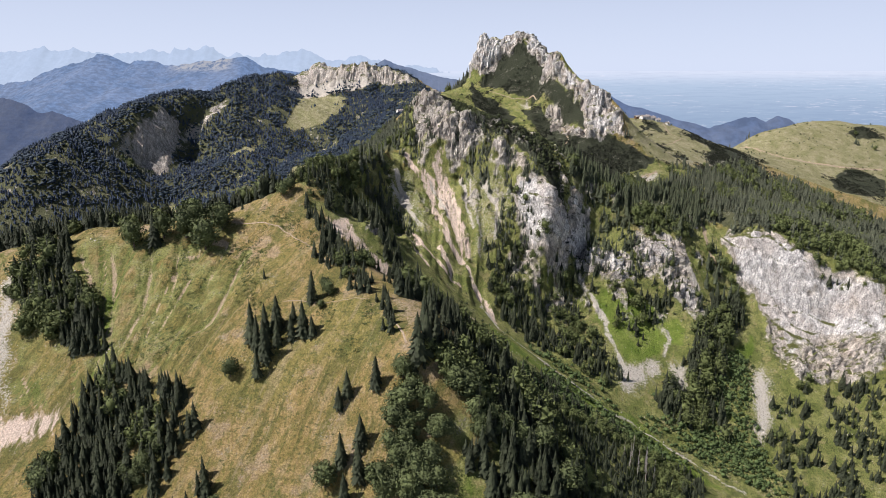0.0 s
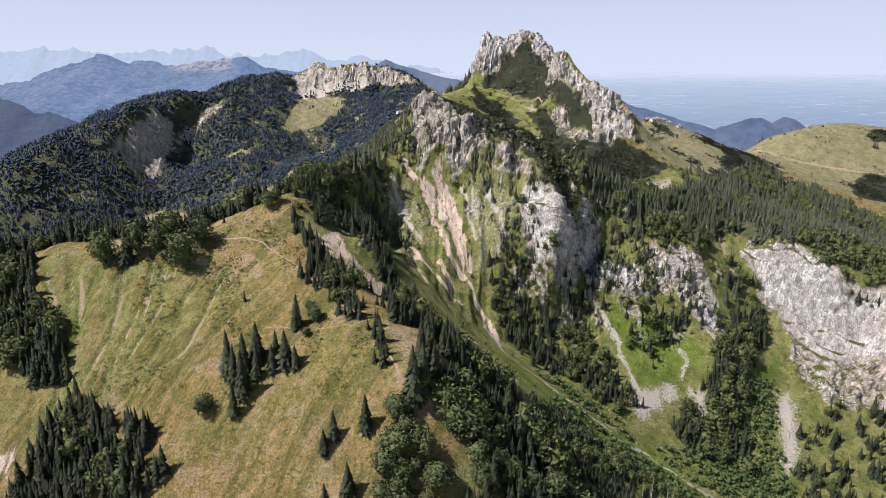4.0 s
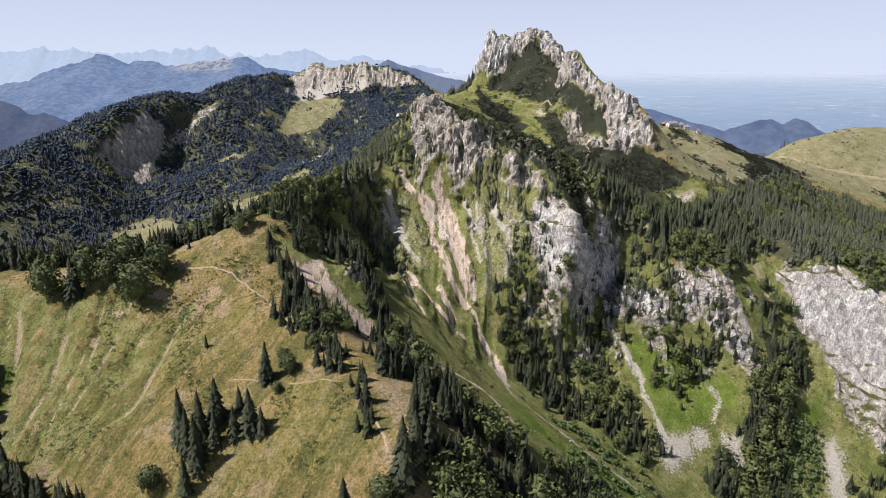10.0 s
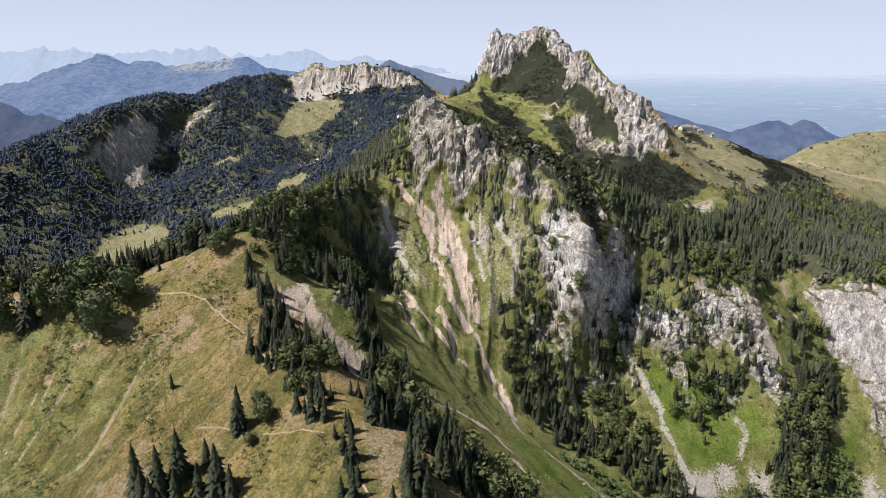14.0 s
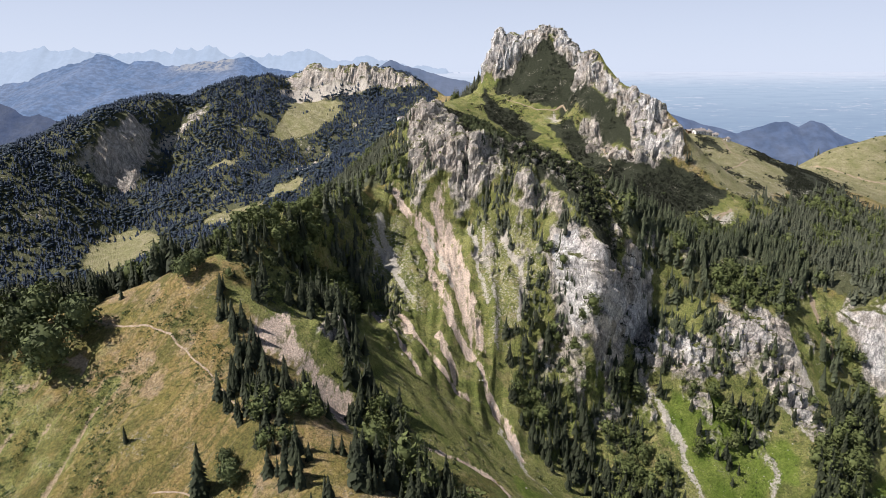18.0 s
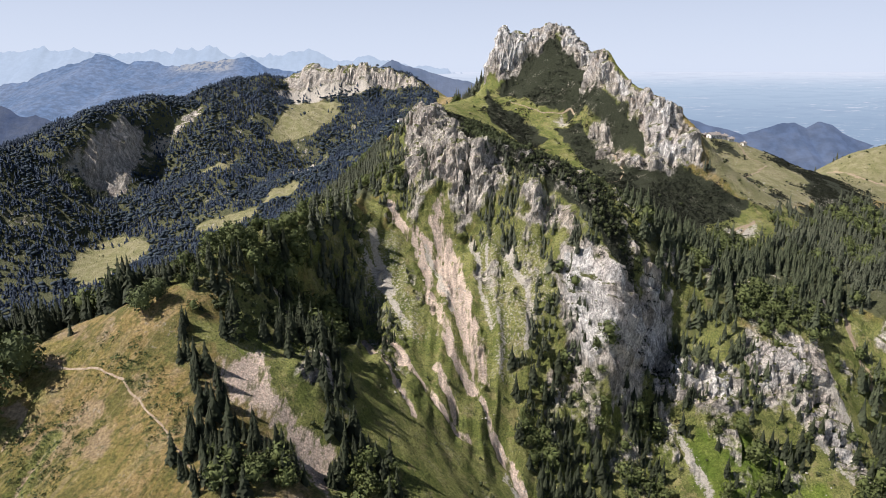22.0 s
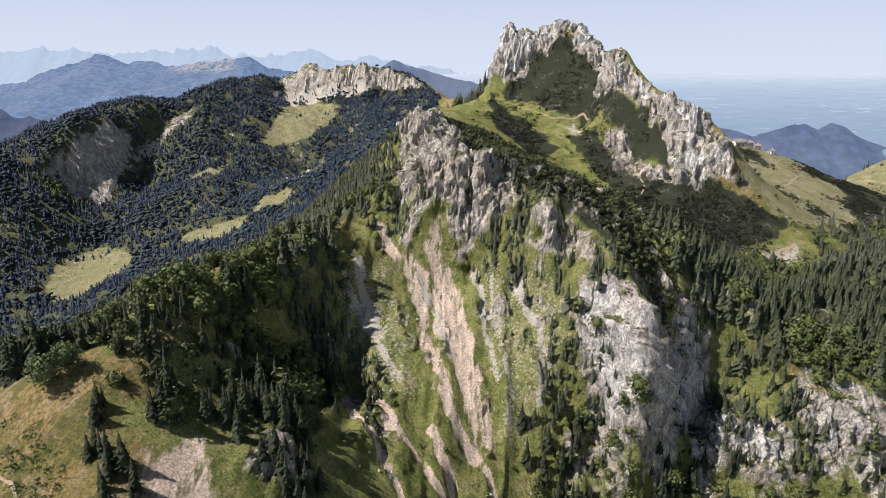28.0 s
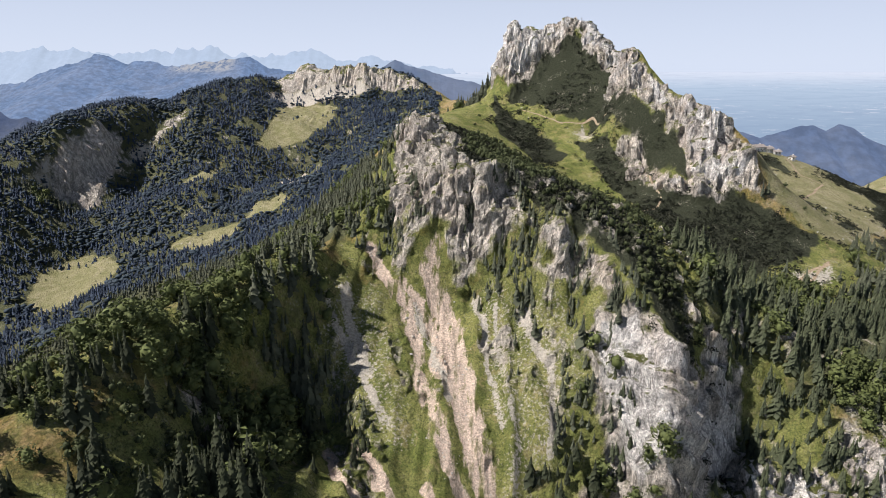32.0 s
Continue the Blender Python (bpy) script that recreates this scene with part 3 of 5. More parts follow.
def lay_covers():
    """How far each ground cover reaches, with wandering edges."""
    wx = FLAT_X + 17 * (fbm(FLAT_X / 16, FLAT_Y / 16, 4, 0.6) - 0.5)
    wy = FLAT_Y + 17 * (fbm(FLAT_X / 16 + 50, FLAT_Y / 16, 4, 0.6) - 0.5)
    for kind, name, pts in ZONES:
        xs, ys = [p[0] for p in pts], [p[1] for p in pts]
        m = np.flatnonzero((FLAT_X > min(xs) - 18) & (FLAT_X < max(xs) + 18) & (FLAT_Y > min(ys) - 18) & (FLAT_Y < max(ys) + 18))
        soft = 10 if kind in ("green", "dry", "scree", "pale") else 6
        w = smooth(-soft, soft, inside(pts, wx[m], wy[m]))
        if kind == "fresh":
            w = w * 0.46
        if kind == "soil":
            w = w * 0.52
        if kind in ("sparse", "mixedlow", "shrub", "strip", "lee"):
            w = w * 0.35
        if kind == "green" and name not in ("pocket", "gully_grass", "chute_green", "strip", "slide_green"):
            w = w * 0.80
        if name == "left_green":
            w = w * 0.55
        if kind in ("crag", "stony"):
            w = w * (0.85 if name == "tower_face" else 0.96 if name in ("mid_cliff", "pink_wall", "east_wall") else 0.70 if kind == "crag" else 0.36)
        if kind == "slab":
            SLAB[m] = np.maximum(SLAB[m], w)
        if kind == "tuft":
            continue
        if kind in WOODS:
            w = w * (0.25 + 0.75 * smooth(430, 520, FLAT_Y[m]))
        key = "wood" if kind in WOODS else {"crag": "rock", "slab": "rock", "stony": "pale", "soil": "path", "fresh": "green"}.get(kind, kind)
        COVER[key][m] = np.maximum(COVER[key][m], w)
    gap = fbm(FLAT_X / 5, FLAT_Y / 9, 3)
    for kind, name, width, pts in STREAKS:
        if width < 1.9 or kind == "groove":
            continue
        xs, ys = [p[0] for p in pts], [p[1] for p in pts]
        m = np.flatnonzero((FLAT_X > min(xs) - 15) & (FLAT_X < max(xs) + 15) & (FLAT_Y > min(ys) - 15) & (FLAT_Y < max(ys) + 15))
        stray = 0.2 if kind == "rill" else 0.6
        d = off_line(pts, FLAT_X[m] + stray * (wx - FLAT_X)[m], FLAT_Y[m] + stray * (wy - FLAT_Y)[m])
        w = 1 - smooth(width * 0.15, width * 0.6 + (0.7 if kind == "rill" else 1.6), d)
        key = "path" if kind == "rill" else kind
        if kind == "rill":
            RILLS[m] = np.maximum(RILLS[m], w)
            COVER["green"][m] = np.maximum(COVER["green"][m], 0.6 * (1 - smooth(2, 7, d)))
            w = w * 0.85
        COVER[key][m] = np.maximum(COVER[key][m], np.clip(w * (0.35 + 0.9 * gap[m]) * (1.0 if kind == "scree" else 0.85), 0, 1))
    # bare outcrops over the whole face, and woods that keep off pastures
    face = smooth(-60, -35, FLAT_X) * (1 - smooth(225, 250, FLAT_X)) * smooth(430, 470, FLAT_Y) * (1 - smooth(575, 590, FLAT_Y))
    crags = face * 0.52 * smooth(0.50, 0.66, fbm(FLAT_X / 9, FLAT_Y / 16 + 3, 4))
    COVER["rock"] = np.maximum(COVER["rock"], crags)
    rear = smooth(850, 950, FLAT_Y) * (1 - smooth(-60, 0, FLAT_X))
    COVER["rock"] = np.maximum(COVER["rock"], rear * 0.42 * smooth(0.62, 0.70, fbm(FLAT_X / 30, FLAT_Y / 30, 4)))
    COVER["path"] = np.maximum(COVER["path"], FAN_MASK * 0.92 * (1 - smooth(0.0, 0.085, FAN)) * smooth(0.35, 0.6, gap))
    COVER["green"] = np.maximum(COVER["green"], FAN_MASK * (0.62 + 0.32 * (1 - smooth(-195, -165, FLAT_X))) * smooth(0.03, 0.09, FAN) * (1 - smooth(0.14, 0.26, FAN)))
    COVER["wood"] = np.maximum(COVER["wood"], FAN_MASK * 0.60 * smooth(0.05, 0.10, FAN) * (1 - smooth(0.13, 0.20, FAN)) * smooth(0.42, 0.58, gap))
    upland = smooth(-60, -40, FLAT_X) * (1 - smooth(150, 180, FLAT_X)) * smooth(420, 450, FLAT_Y) * (1 - smooth(860, 900, FLAT_Y))
    COVER["green"] = np.maximum(COVER["green"], 0.64 * upland)
    COVER["rock"] *= 1 - 0.9 * COVER["scree"]
    COVER["wood"] *= (1 - COVER["dry"]) * (1 - 0.8 * COVER["green"]) * (1 - COVER["pale"])


def raise_sheet():
    """Corner places of the ground sheet."""
    x, y = FLAT_X, FLAT_Y
    h = land(x, y)
    far = smooth(1700, 2300, y)
    low = -230 * (1 - smooth(-800, -350, x))
    ramp = np.where(y < 2600, low - 60 + 70 * smooth(1700, 2600, y), 10 + (y - 2600) / 2250 * 222)
    h = h * (1 - far) + ramp * far - 170 * smooth(300, 750, x) * smooth(1150, 1700, y) * (1 - smooth(2600, 3200, y))
    h = np.minimum(h, np.where(x > -650, 900, 165 + 0.3 * (x + 650)) + 900 * smooth(-690, -630, x))
    near = 1 - smooth(1700, 1900, y)
    rock, scree = COVER["rock"], COVER["scree"]
    h += near * (7 * (fbm(x / 70, y / 70, 3) - 0.5) * smooth(450, 900, y) + 2.4 * (fbm(x / 22, y / 22, 4) - 0.5) + 0.9 * (fbm(x / 6, y / 6, 3) - 0.5))
    # runnels down the meadow and the scree bowl
    h -= FAN_MASK * 7.0 * np.clip(0.20 - FAN, -0.12, 0.2)
    bowl = smooth(-70, -50, x) * (1 - smooth(110, 130, x)) * smooth(420, 440, y) * (1 - smooth(575, 590, y))
    h += bowl * 6.5 * (0.27 - np.abs(2 * fbm(x / 11 + 3, y / 70, 3) - 1))
    lee = smooth(-75, -65, x) * (1 - smooth(20, 35, x)) * smooth(370, 390, y) * (1 - smooth(470, 490, y))
    h += lee * 2.4 * (0.27 - np.abs(2 * fbm((0.85 * x + 0.5 * y) / 12, (0.85 * y - 0.5 * x) / 80, 3) - 1))
    h -= 1.3 * scree + 0.25 * COVER["path"] + 1.8 * RILLS
    # buttresses and flutes of the rock
    flute = 0.27 - np.abs(2 * fbm(x / 13, y / 22 + 5, 4) - 1)
    ledged = smooth(105, 125, x) * (1 - smooth(225, 240, x)) * smooth(440, 455, y) * (1 - smooth(525, 540, y))
    h += rock * (1 - 0.7 * SLAB) * near * 8.0 * (1 - 0.3 * ledged) * flute
    for kind, name, width, pts in STREAKS:
        if kind == "groove":
            m = np.flatnonzero((x > min(q[0] for q in pts) - 20) & (x < max(q[0] for q in pts) + 20) & (y > min(q[1] for q in pts) - 20) & (y < max(q[1] for q in pts) + 20))
            d = off_line(pts, x[m] + 3 * (fbm(x[m] / 6, y[m] / 6, 3) - 0.5), y[m])
            h[m] += 1.15 * width * (0.30 - np.exp(-(d / (0.75 * width)) ** 2)) * np.exp(-(d / (2.6 * width)) ** 2)
    peak = smooth(640, 680, y) * (1 - smooth(900, 950, y))
    h += rock * peak * (24.0 * (fbm(x / 17, y / 17, 3, 0.55) - 0.56) + 9.0 * (0.25 - np.abs(2 * fbm(x / 8, y / 8, 2) - 1)))
    back = smooth(930, 1080, y) * (1 - smooth(-60, 20, x)) * near
    h += back * 28.0 * (0.30 - np.abs(2 * fbm((0.9 * x + 0.4 * y) / 95, (0.9 * y - 0.4 * x) / 260, 4, 0.55) - 1)) * smooth(40, 120, h)
    h += rock * (1 - SLAB) * smooth(1000, 1100, y) * near * 14.0 * (0.27 - np.abs(2 * fbm(x / 26, y / 60, 3) - 1))
    p = np.stack([x, y, h], -1)
    g = p.reshape(NY, NX, 3)
    du, dv = np.gradient(g, axis=1), np.gradient(g, axis=0)
    n = np.cross(du, dv)
    n /= np.linalg.norm(n, axis=-1, keepdims=True)
    steep = 1 - n[..., 2].ravel()
    n = n.reshape(-1, 3)
    crag = rock * near * (1 - SLAB)
    big = np.zeros(len(x))
    cell = np.minimum(np.gradient(GX)[None, :], np.gradient(GY)[:, None]).ravel()
    for size, amp, shift, tall in ((15, 10.0, 0, 2.8), (6.5, 6.0, 9, 2.2), (3.2, 4.4, 21, 1.8), (1.8, 2.4, 33, 2.4)):
        big = big + amp * smooth(0.9 * cell, 2.2 * cell, size) * (0.33 - np.abs(2 * noise3(x / size + shift, y / size, h / (tall * size)) - 1))
    # slabs: broad leaning plates that break off along slanting edges, with ledges
    dip = h + 0.35 * x + 5 * noise3(x / 14, y / 14, h / 14)
    plate = dip / 11.0 + 1.6 * noise3(x / 11 + 5, y / 11, h / 24)
    plate = plate - np.floor(plate)
    face = 5.0 * (plate - 0.5) * smooth(0, 0.12, 1 - plate) + 9.0 * (noise3(x / 19 + 5, y / 19, h / 30) - 0.5) + 1.3 * (0.33 - np.abs(2 * noise3(x / 4.5, y / 4.5, h / 12) - 1))
    face = face * (1 - 0.45 * smooth(238, 252, x))
    big = crag * (1 - 0.5 * ledged) * big + (SLAB + 0.6 * crag * ledged) * near * face
    p += n * big[:, None]
    p += (smooth(0.35, 0.7, rock) * (1 - SLAB) * near * np.clip(cell, 0, 4) * 0.16)[:, None] * np.random.RandomState(3).uniform(-1, 1, p.shape)
    return p, steep


lay_covers()
PLACES, STEEP = raise_sheet()
GRID_Z = PLACES[:, 2].reshape(NY, NX)


def on_grid(values, x, y):
    """Values of the sheet's corners at places between them."""
    i = np.clip(np.searchsorted(GX, x) - 1, 0, NX - 2)
    j = np.clip(np.searchsorted(GY, y) - 1, 0, NY - 2)
    fx, fy = (x - GX[i]) / (GX[i + 1] - GX[i]), (y - GY[j]) / (GY[j + 1] - GY[j])
    v = values.reshape(NY, NX)
    return (v[j, i] * (1 - fx) + v[j, i + 1] * fx) * (1 - fy) + (v[j + 1, i] * (1 - fx) + v[j + 1, i + 1] * fx) * fy


def mesh_from(name, co, faces, flat=False):
    me = bpy.data.meshes.new(name)
    k = faces.shape[1]
    me.vertices.add(len(co))
    me.vertices.foreach_set("co", np.ascontiguousarray(co, np.float32).ravel())
    me.loops.add(faces.size)
    me.loops.foreach_set("vertex_index", np.ascontiguousarray(faces, np.int32).ravel())
    me.polygons.add(len(faces))
    me.polygons.foreach_set("loop_start", np.arange(0, faces.size, k, dtype=np.int32))
    me.update(calc_edges=True)
    if not flat:
        me.shade_smooth()
    return me


# ---- materials ----
class Nodes:
    """Short names for building a node material."""

    def __init__(self, name, rough=0.9):
        self.mat = bpy.data.materials.new(name)
        self.mat.use_nodes = True
        self.tree = self.mat.node_tree
        self.bsdf = self.tree.nodes["Principled BSDF"]
        self.bsdf.inputs["Roughness"].default_value = rough
        self.bsdf.inputs["Specular IOR Level"].default_value = 0.2

    def add(self, kind, **values):
        node = self.tree.nodes.new("ShaderNode" + kind)
        return node

    def put(self, socket, value):
        if isinstance(value, bpy.types.NodeSocket):
            self.tree.links.new(value, socket)
        elif isinstance(value, tuple) and len(value) == 3 and socket.type == "RGBA":
            socket.default_value = (*value, 1)
        else:
            socket.default_value = value

    def place(self):
        return self.add("NewGeometry").outputs["Position"]

    def noise(self, scale, detail=4, rough=0.55, stretch=None, base=None, turn=0.0):
        node = self.add("TexNoise")
        node.inputs["Scale"].default_value, node.inputs["Detail"].default_value, node.inputs["Roughness"].default_value = scale, detail, rough
        v = base if base is not None else self.place()
        if stretch:
            m = self.add("Mapping")
            m.vector_type = "TEXTURE"
            m.inputs["Scale"].default_value = tuple(1 / s for s in stretch)
            m.inputs["Rotation"].default_value[2] = radians(turn)
            self.put(m.inputs["Vector"], v)
            v = m.outputs["Vector"]
        self.put(node.inputs["Vector"], v)
        return node.outputs["Fac"]

    def step(self, value, a, b, lo=0.0, hi=1.0):
        node = self.add("MapRange")
        node.interpolation_type = "SMOOTHSTEP"
        self.put(node.inputs["Value"], value)
        for k, v in (("From Min", a), ("From Max", b), ("To Min", lo), ("To Max", hi)):
            node.inputs[k].default_value = v
        return node.outputs["Result"]

    def math(self, op, a, b=0.0):
        node = self.add("Math")
        node.operation = op
        self.put(node.inputs[0], a)
        self.put(node.inputs[1], b)
        return node.outputs[0]

    def mix(self, fac, a, b, how="MIX"):
        node = self.add("Mix")
        node.data_type, node.blend_type = "RGBA", how
        self.put(node.inputs["Factor"], fac)
        self.put(node.inputs[6], a)
        self.put(node.inputs[7], b)
        return node.outputs[2]

    def attr(self, name):
        node = self.add("Attribute")
        node.attribute_name = name
        sep = self.add("SeparateColor")
        self.put(sep.inputs[0], node.outputs["Color"])
        return sep.outputs[0], sep.outputs[1], sep.outputs[2], node.outputs["Alpha"]

    def done(self, colour, height=None, strength=0.5, dist=0.3):
        self.put(self.bsdf.inputs["Base Color"], colour)
        if height is not None:
            b = self.add("Bump")
            b.inputs["Strength"].default_value, b.inputs["Distance"].default_value = strength, dist
            self.put(b.inputs["Height"], height)
            self.put(self.bsdf.inputs["Normal"], b.outputs["Normal"])
        return self.mat


def ground_material():
    n = Nodes("mountain_ground", 0.95)
    rock, scree, green, wood = n.attr("cover_a")
    dry, pine, path, pale = n.attr("cover_b")
    broad, mid, fine = n.noise(0.018, 5), n.noise(0.09, 5, 0.6), n.noise(0.55, 5, 0.7)
    tiny = n.noise(1.7, 4, 0.7)
    tussock = n.noise(0.55, 5, 0.7, (1.0, 0.45, 0.45))
    runnel = n.noise(0.30, 5, 0.65, (1.0, 0.07, 0.07), turn=-27)
    furrow = n.noise(0.085, 8, 0.68, (1.0, 0.17, 0.17), turn=-38)
    terrace = n.noise(0.75, 4, 0.7, (0.22, 0.6, 1.0), turn=25)
    grass = n.mix(n.step(mid, 0.35, 0.65), (0.252, 0.190, 0.066), (0.370, 0.266, 0.120))
    grass = n.mix(n.math("MULTIPLY", n.step(broad, 0.46, 0.60), 0.7), grass, (0.222, 0.200, 0.058))
    grass = n.mix(n.math("MULTIPLY", n.step(tussock, 0.48, 0.62), 0.7), grass, (0.150, 0.145, 0.038))
    grass = n.mix(n.math("MULTIPLY", n.step(furrow, 0.49, 0.42), 0.75), grass, (0.126, 0.124, 0.036))
    grass = n.mix(n.math("MULTIPLY", n.step(furrow, 0.56, 0.64), 0.5), grass, (0.33, 0.265, 0.145))
    grass = n.mix(n.math("MULTIPLY", n.step(runnel, 0.56, 0.64), 0.35), grass, (0.36, 0.29, 0.18))
    grass = n.mix(n.math("MULTIPLY", n.step(runnel, 0.44, 0.36), 0.5), grass, (0.080, 0.095, 0.024))
    grass = n.mix(n.math("MULTIPLY", n.step(terrace, 0.56, 0.64), 0.7), grass, (0.070, 0.082, 0.026))
    grass = n.mix(n.step(n.math("MULTIPLY", mid, n.noise(0.028, 5)), 0.28, 0.36), grass, n.mix(fine, (0.27, 0.195, 0.105), (0.37, 0.285, 0.17)))
    grass = n.mix(n.math("MULTIPLY", n.step(n.noise(0.05, 6, 0.7), 0.56, 0.63), 0.55), grass, (0.105, 0.125, 0.034))
    lush = n.mix(n.step(mid, 0.36, 0.62), (0.136, 0.160, 0.040), (0.248, 0.250, 0.084))
    lush = n.mix(n.step(tiny, 0.50, 0.68), lush, (0.045, 0.070, 0.018))
    patch, worn = n.noise(0.24, 6, 0.72), n.noise(0.13, 6, 0.70)
    lush = n.mix(n.math("MULTIPLY", n.step(worn, 0.55, 0.62), 0.55), lush, (0.300, 0.250, 0.120))
    lush = n.mix(n.math("MULTIPLY", n.step(patch, 0.53, 0.60), 0.62), lush, (0.068, 0.084, 0.026))
    grass = n.mix(n.math("MULTIPLY", n.step(patch, 0.54, 0.61), 0.55), grass, (0.105, 0.112, 0.034))
    grass = n.mix(n.math("MULTIPLY", n.step(patch, 0.44, 0.37), 0.40), grass, (0.390, 0.300, 0.160))
    vivid = n.mix(n.step(mid, 0.36, 0.62), (0.105, 0.158, 0.022), (0.180, 0.225, 0.045))
    lush = n.mix(n.step(green, 0.83, 0.97), lush, n.mix(n.step(tiny, 0.52, 0.70), vivid, (0.060, 0.092, 0.016)))
    hay = n.mix(n.step(mid, 0.35, 0.65), (0.192, 0.190, 0.086), (0.280, 0.258, 0.150))
    lush = n.mix(n.step(n.math("MULTIPLY", n.noise(1.2, 4, 0.75), n.noise(0.07, 4, 0.6)), 0.385, 0.43), lush, (0.46, 0.42, 0.34))
    hay = n.mix(n.step(tussock, 0.55, 0.68), hay, (0.110, 0.115, 0.038))

    def edge(w, spread=0.9, src=None):
        k = n.math("ADD", w, n.math("MULTIPLY", n.math("SUBTRACT", src if src is not None else fine, 0.5), spread))
        return n.step(k, 0.36, 0.62)

    c = n.mix(edge(dry, 0.6, mid), grass, hay)
    c = n.mix(edge(green, 1.1, mid), c, lush)
    c = n.mix(edge(wood, 0.5), c, n.mix(tiny, (0.060, 0.070, 0.034), (0.115, 0.118, 0.060)))
    c = n.mix(edge(pine, 0.6), c, n.mix(tiny, (0.025, 0.030, 0.018), (0.048, 0.054, 0.031)))
    # scattered bare soil and stones
    stone = n.step(n.math("MULTIPLY", n.noise(0.9, 3, 0.7), mid), 0.34, 0.40)
    c = n.mix(n.math("MULTIPLY", stone, 0.55), c, (0.33, 0.30, 0.24))
    streaks = n.noise(0.24, 7, 0.74, (1, 1, 0.34))
    grit = n.noise(0.8, 5, 0.75, (1, 1, 0.5))
    crack = n.step(n.math("ABSOLUTE", n.math("SUBTRACT", n.noise(0.17, 7, 0.72, (1, 1, 0.45)), 0.5)), 0.0, 0.05)
    limestone = n.mix(n.step(streaks, 0.40, 0.58), (0.50, 0.48, 0.455), (0.87, 0.845, 0.80))
    # Darker tone of weathered crags; on far cliffs it also paints shade.
    weathered_or_shaded = n.mix(n.step(streaks, 0.40, 0.60), (0.32, 0.295, 0.255), (0.72, 0.66, 0.575))
    limestone = n.mix(n.step(rock, 0.88, 1.0), weathered_or_shaded, limestone)
    limestone = n.mix(n.math("MULTIPLY", n.step(n.noise(0.035, 5, 0.6), 0.48, 0.60), 0.45), limestone, (0.56, 0.485, 0.42))
    limestone = n.mix(n.step(grit, 0.41, 0.29), limestone, (0.15, 0.14, 0.12))
    limestone = n.mix(n.math("MULTIPLY", n.step(n.noise(0.05, 4), 0.54, 0.70), 0.4), limestone, (0.42, 0.33, 0.23))
    # Vertical streaks: stains, with shade of jagged relief painted in.
    stain_and_shade = n.noise(0.8, 5, 0.7, (1, 1, 0.20))
    limestone = n.mix(n.math("MULTIPLY", n.step(stain_and_shade, 0.55, 0.67), 0.62), limestone, (0.15, 0.135, 0.11))
    limestone = n.mix(crack, n.mix(0.55, limestone, (0.07, 0.066, 0.058)), limestone)
    up = n.add("SeparateXYZ")
    n.put(up.inputs[0], n.add("NewGeometry").outputs["Normal"])
    ledge = n.math("MULTIPLY", n.step(up.outputs[2], 0.66, 0.83), n.step(n.noise(0.14, 5, 0.65), 0.40, 0.54))
    limestone = n.mix(ledge, limestone, n.mix(fine, (0.055, 0.075, 0.018), (0.150, 0.150, 0.045)))
    c = n.mix(edge(rock, 1.2, n.noise(0.13, 8, 0.66)), c, limestone)
    gravel = n.mix(n.step(n.noise(1.6, 4, 0.7), 0.35, 0.7), (0.48, 0.375, 0.30), (0.76, 0.635, 0.52))
    gravel = n.mix(n.step(n.noise(0.22, 4, 0.6, (1, 0.25, 0.25)), 0.52, 0.66), gravel, (0.12, 0.125, 0.04))
    c = n.mix(edge(scree, 1.7, n.noise(0.45, 6, 0.75, (1, 0.35, 0.35))), c, gravel)
    c = n.mix(edge(pale, 1.9, n.noise(0.8, 5, 0.75)), c, n.mix(tiny, (0.36, 0.33, 0.27), (0.60, 0.56, 0.49)))
    c = n.mix(edge(path, 1.1, n.noise(0.7, 5, 0.75)), c, n.mix(tiny, (0.33, 0.25, 0.155), (0.48, 0.385, 0.265)))
    speck = n.noise(1.1, 6, 0.8)
    c = n.mix(1.0, c, n.mix(n.step(speck, 0.34, 0.66), (0.62, 0.63, 0.62), (1.34, 1.33, 1.30)), "MULTIPLY")
    height = n.math("ADD", n.math("MULTIPLY", n.noise(0.5, 7, 0.72), 1.3), n.math("MULTIPLY", n.math("MULTIPLY", streaks, rock), 2.0))
    return n.done(c, height, 1.0, 1.6)


def leaf_material(name, dark, light, scale=0.8, vary=0.40):
    n = Nodes(name, 0.75)
    info = n.add("ObjectInfo").outputs["Random"]
    isle = n.add("NewGeometry").outputs["Random Per Island"]
    c = n.mix(n.noise(scale, 3), dark, light)
    c = n.mix(n.math("MULTIPLY", isle, vary), c, tuple(v * 1.6 for v in light))
    c = n.mix(n.step(n.noise(0.13, 3, 0.7), 0.38, 0.64), c, n.mix(0.65, c, tuple(v * 0.55 for v in dark)))
    c = n.mix(n.math("MULTIPLY", info, 0.4), c, tuple(v * 0.6 for v in dark))
    return n.done(c)


def plain_material(name, a, b, scale=1.0, rough=0.85, bump=0.3):
    n = Nodes(name, rough)
    k = n.noise(scale, 5, 0.6)
    return n.done(n.mix(n.step(k, 0.35, 0.65), a, b), k, bump, 0.1)


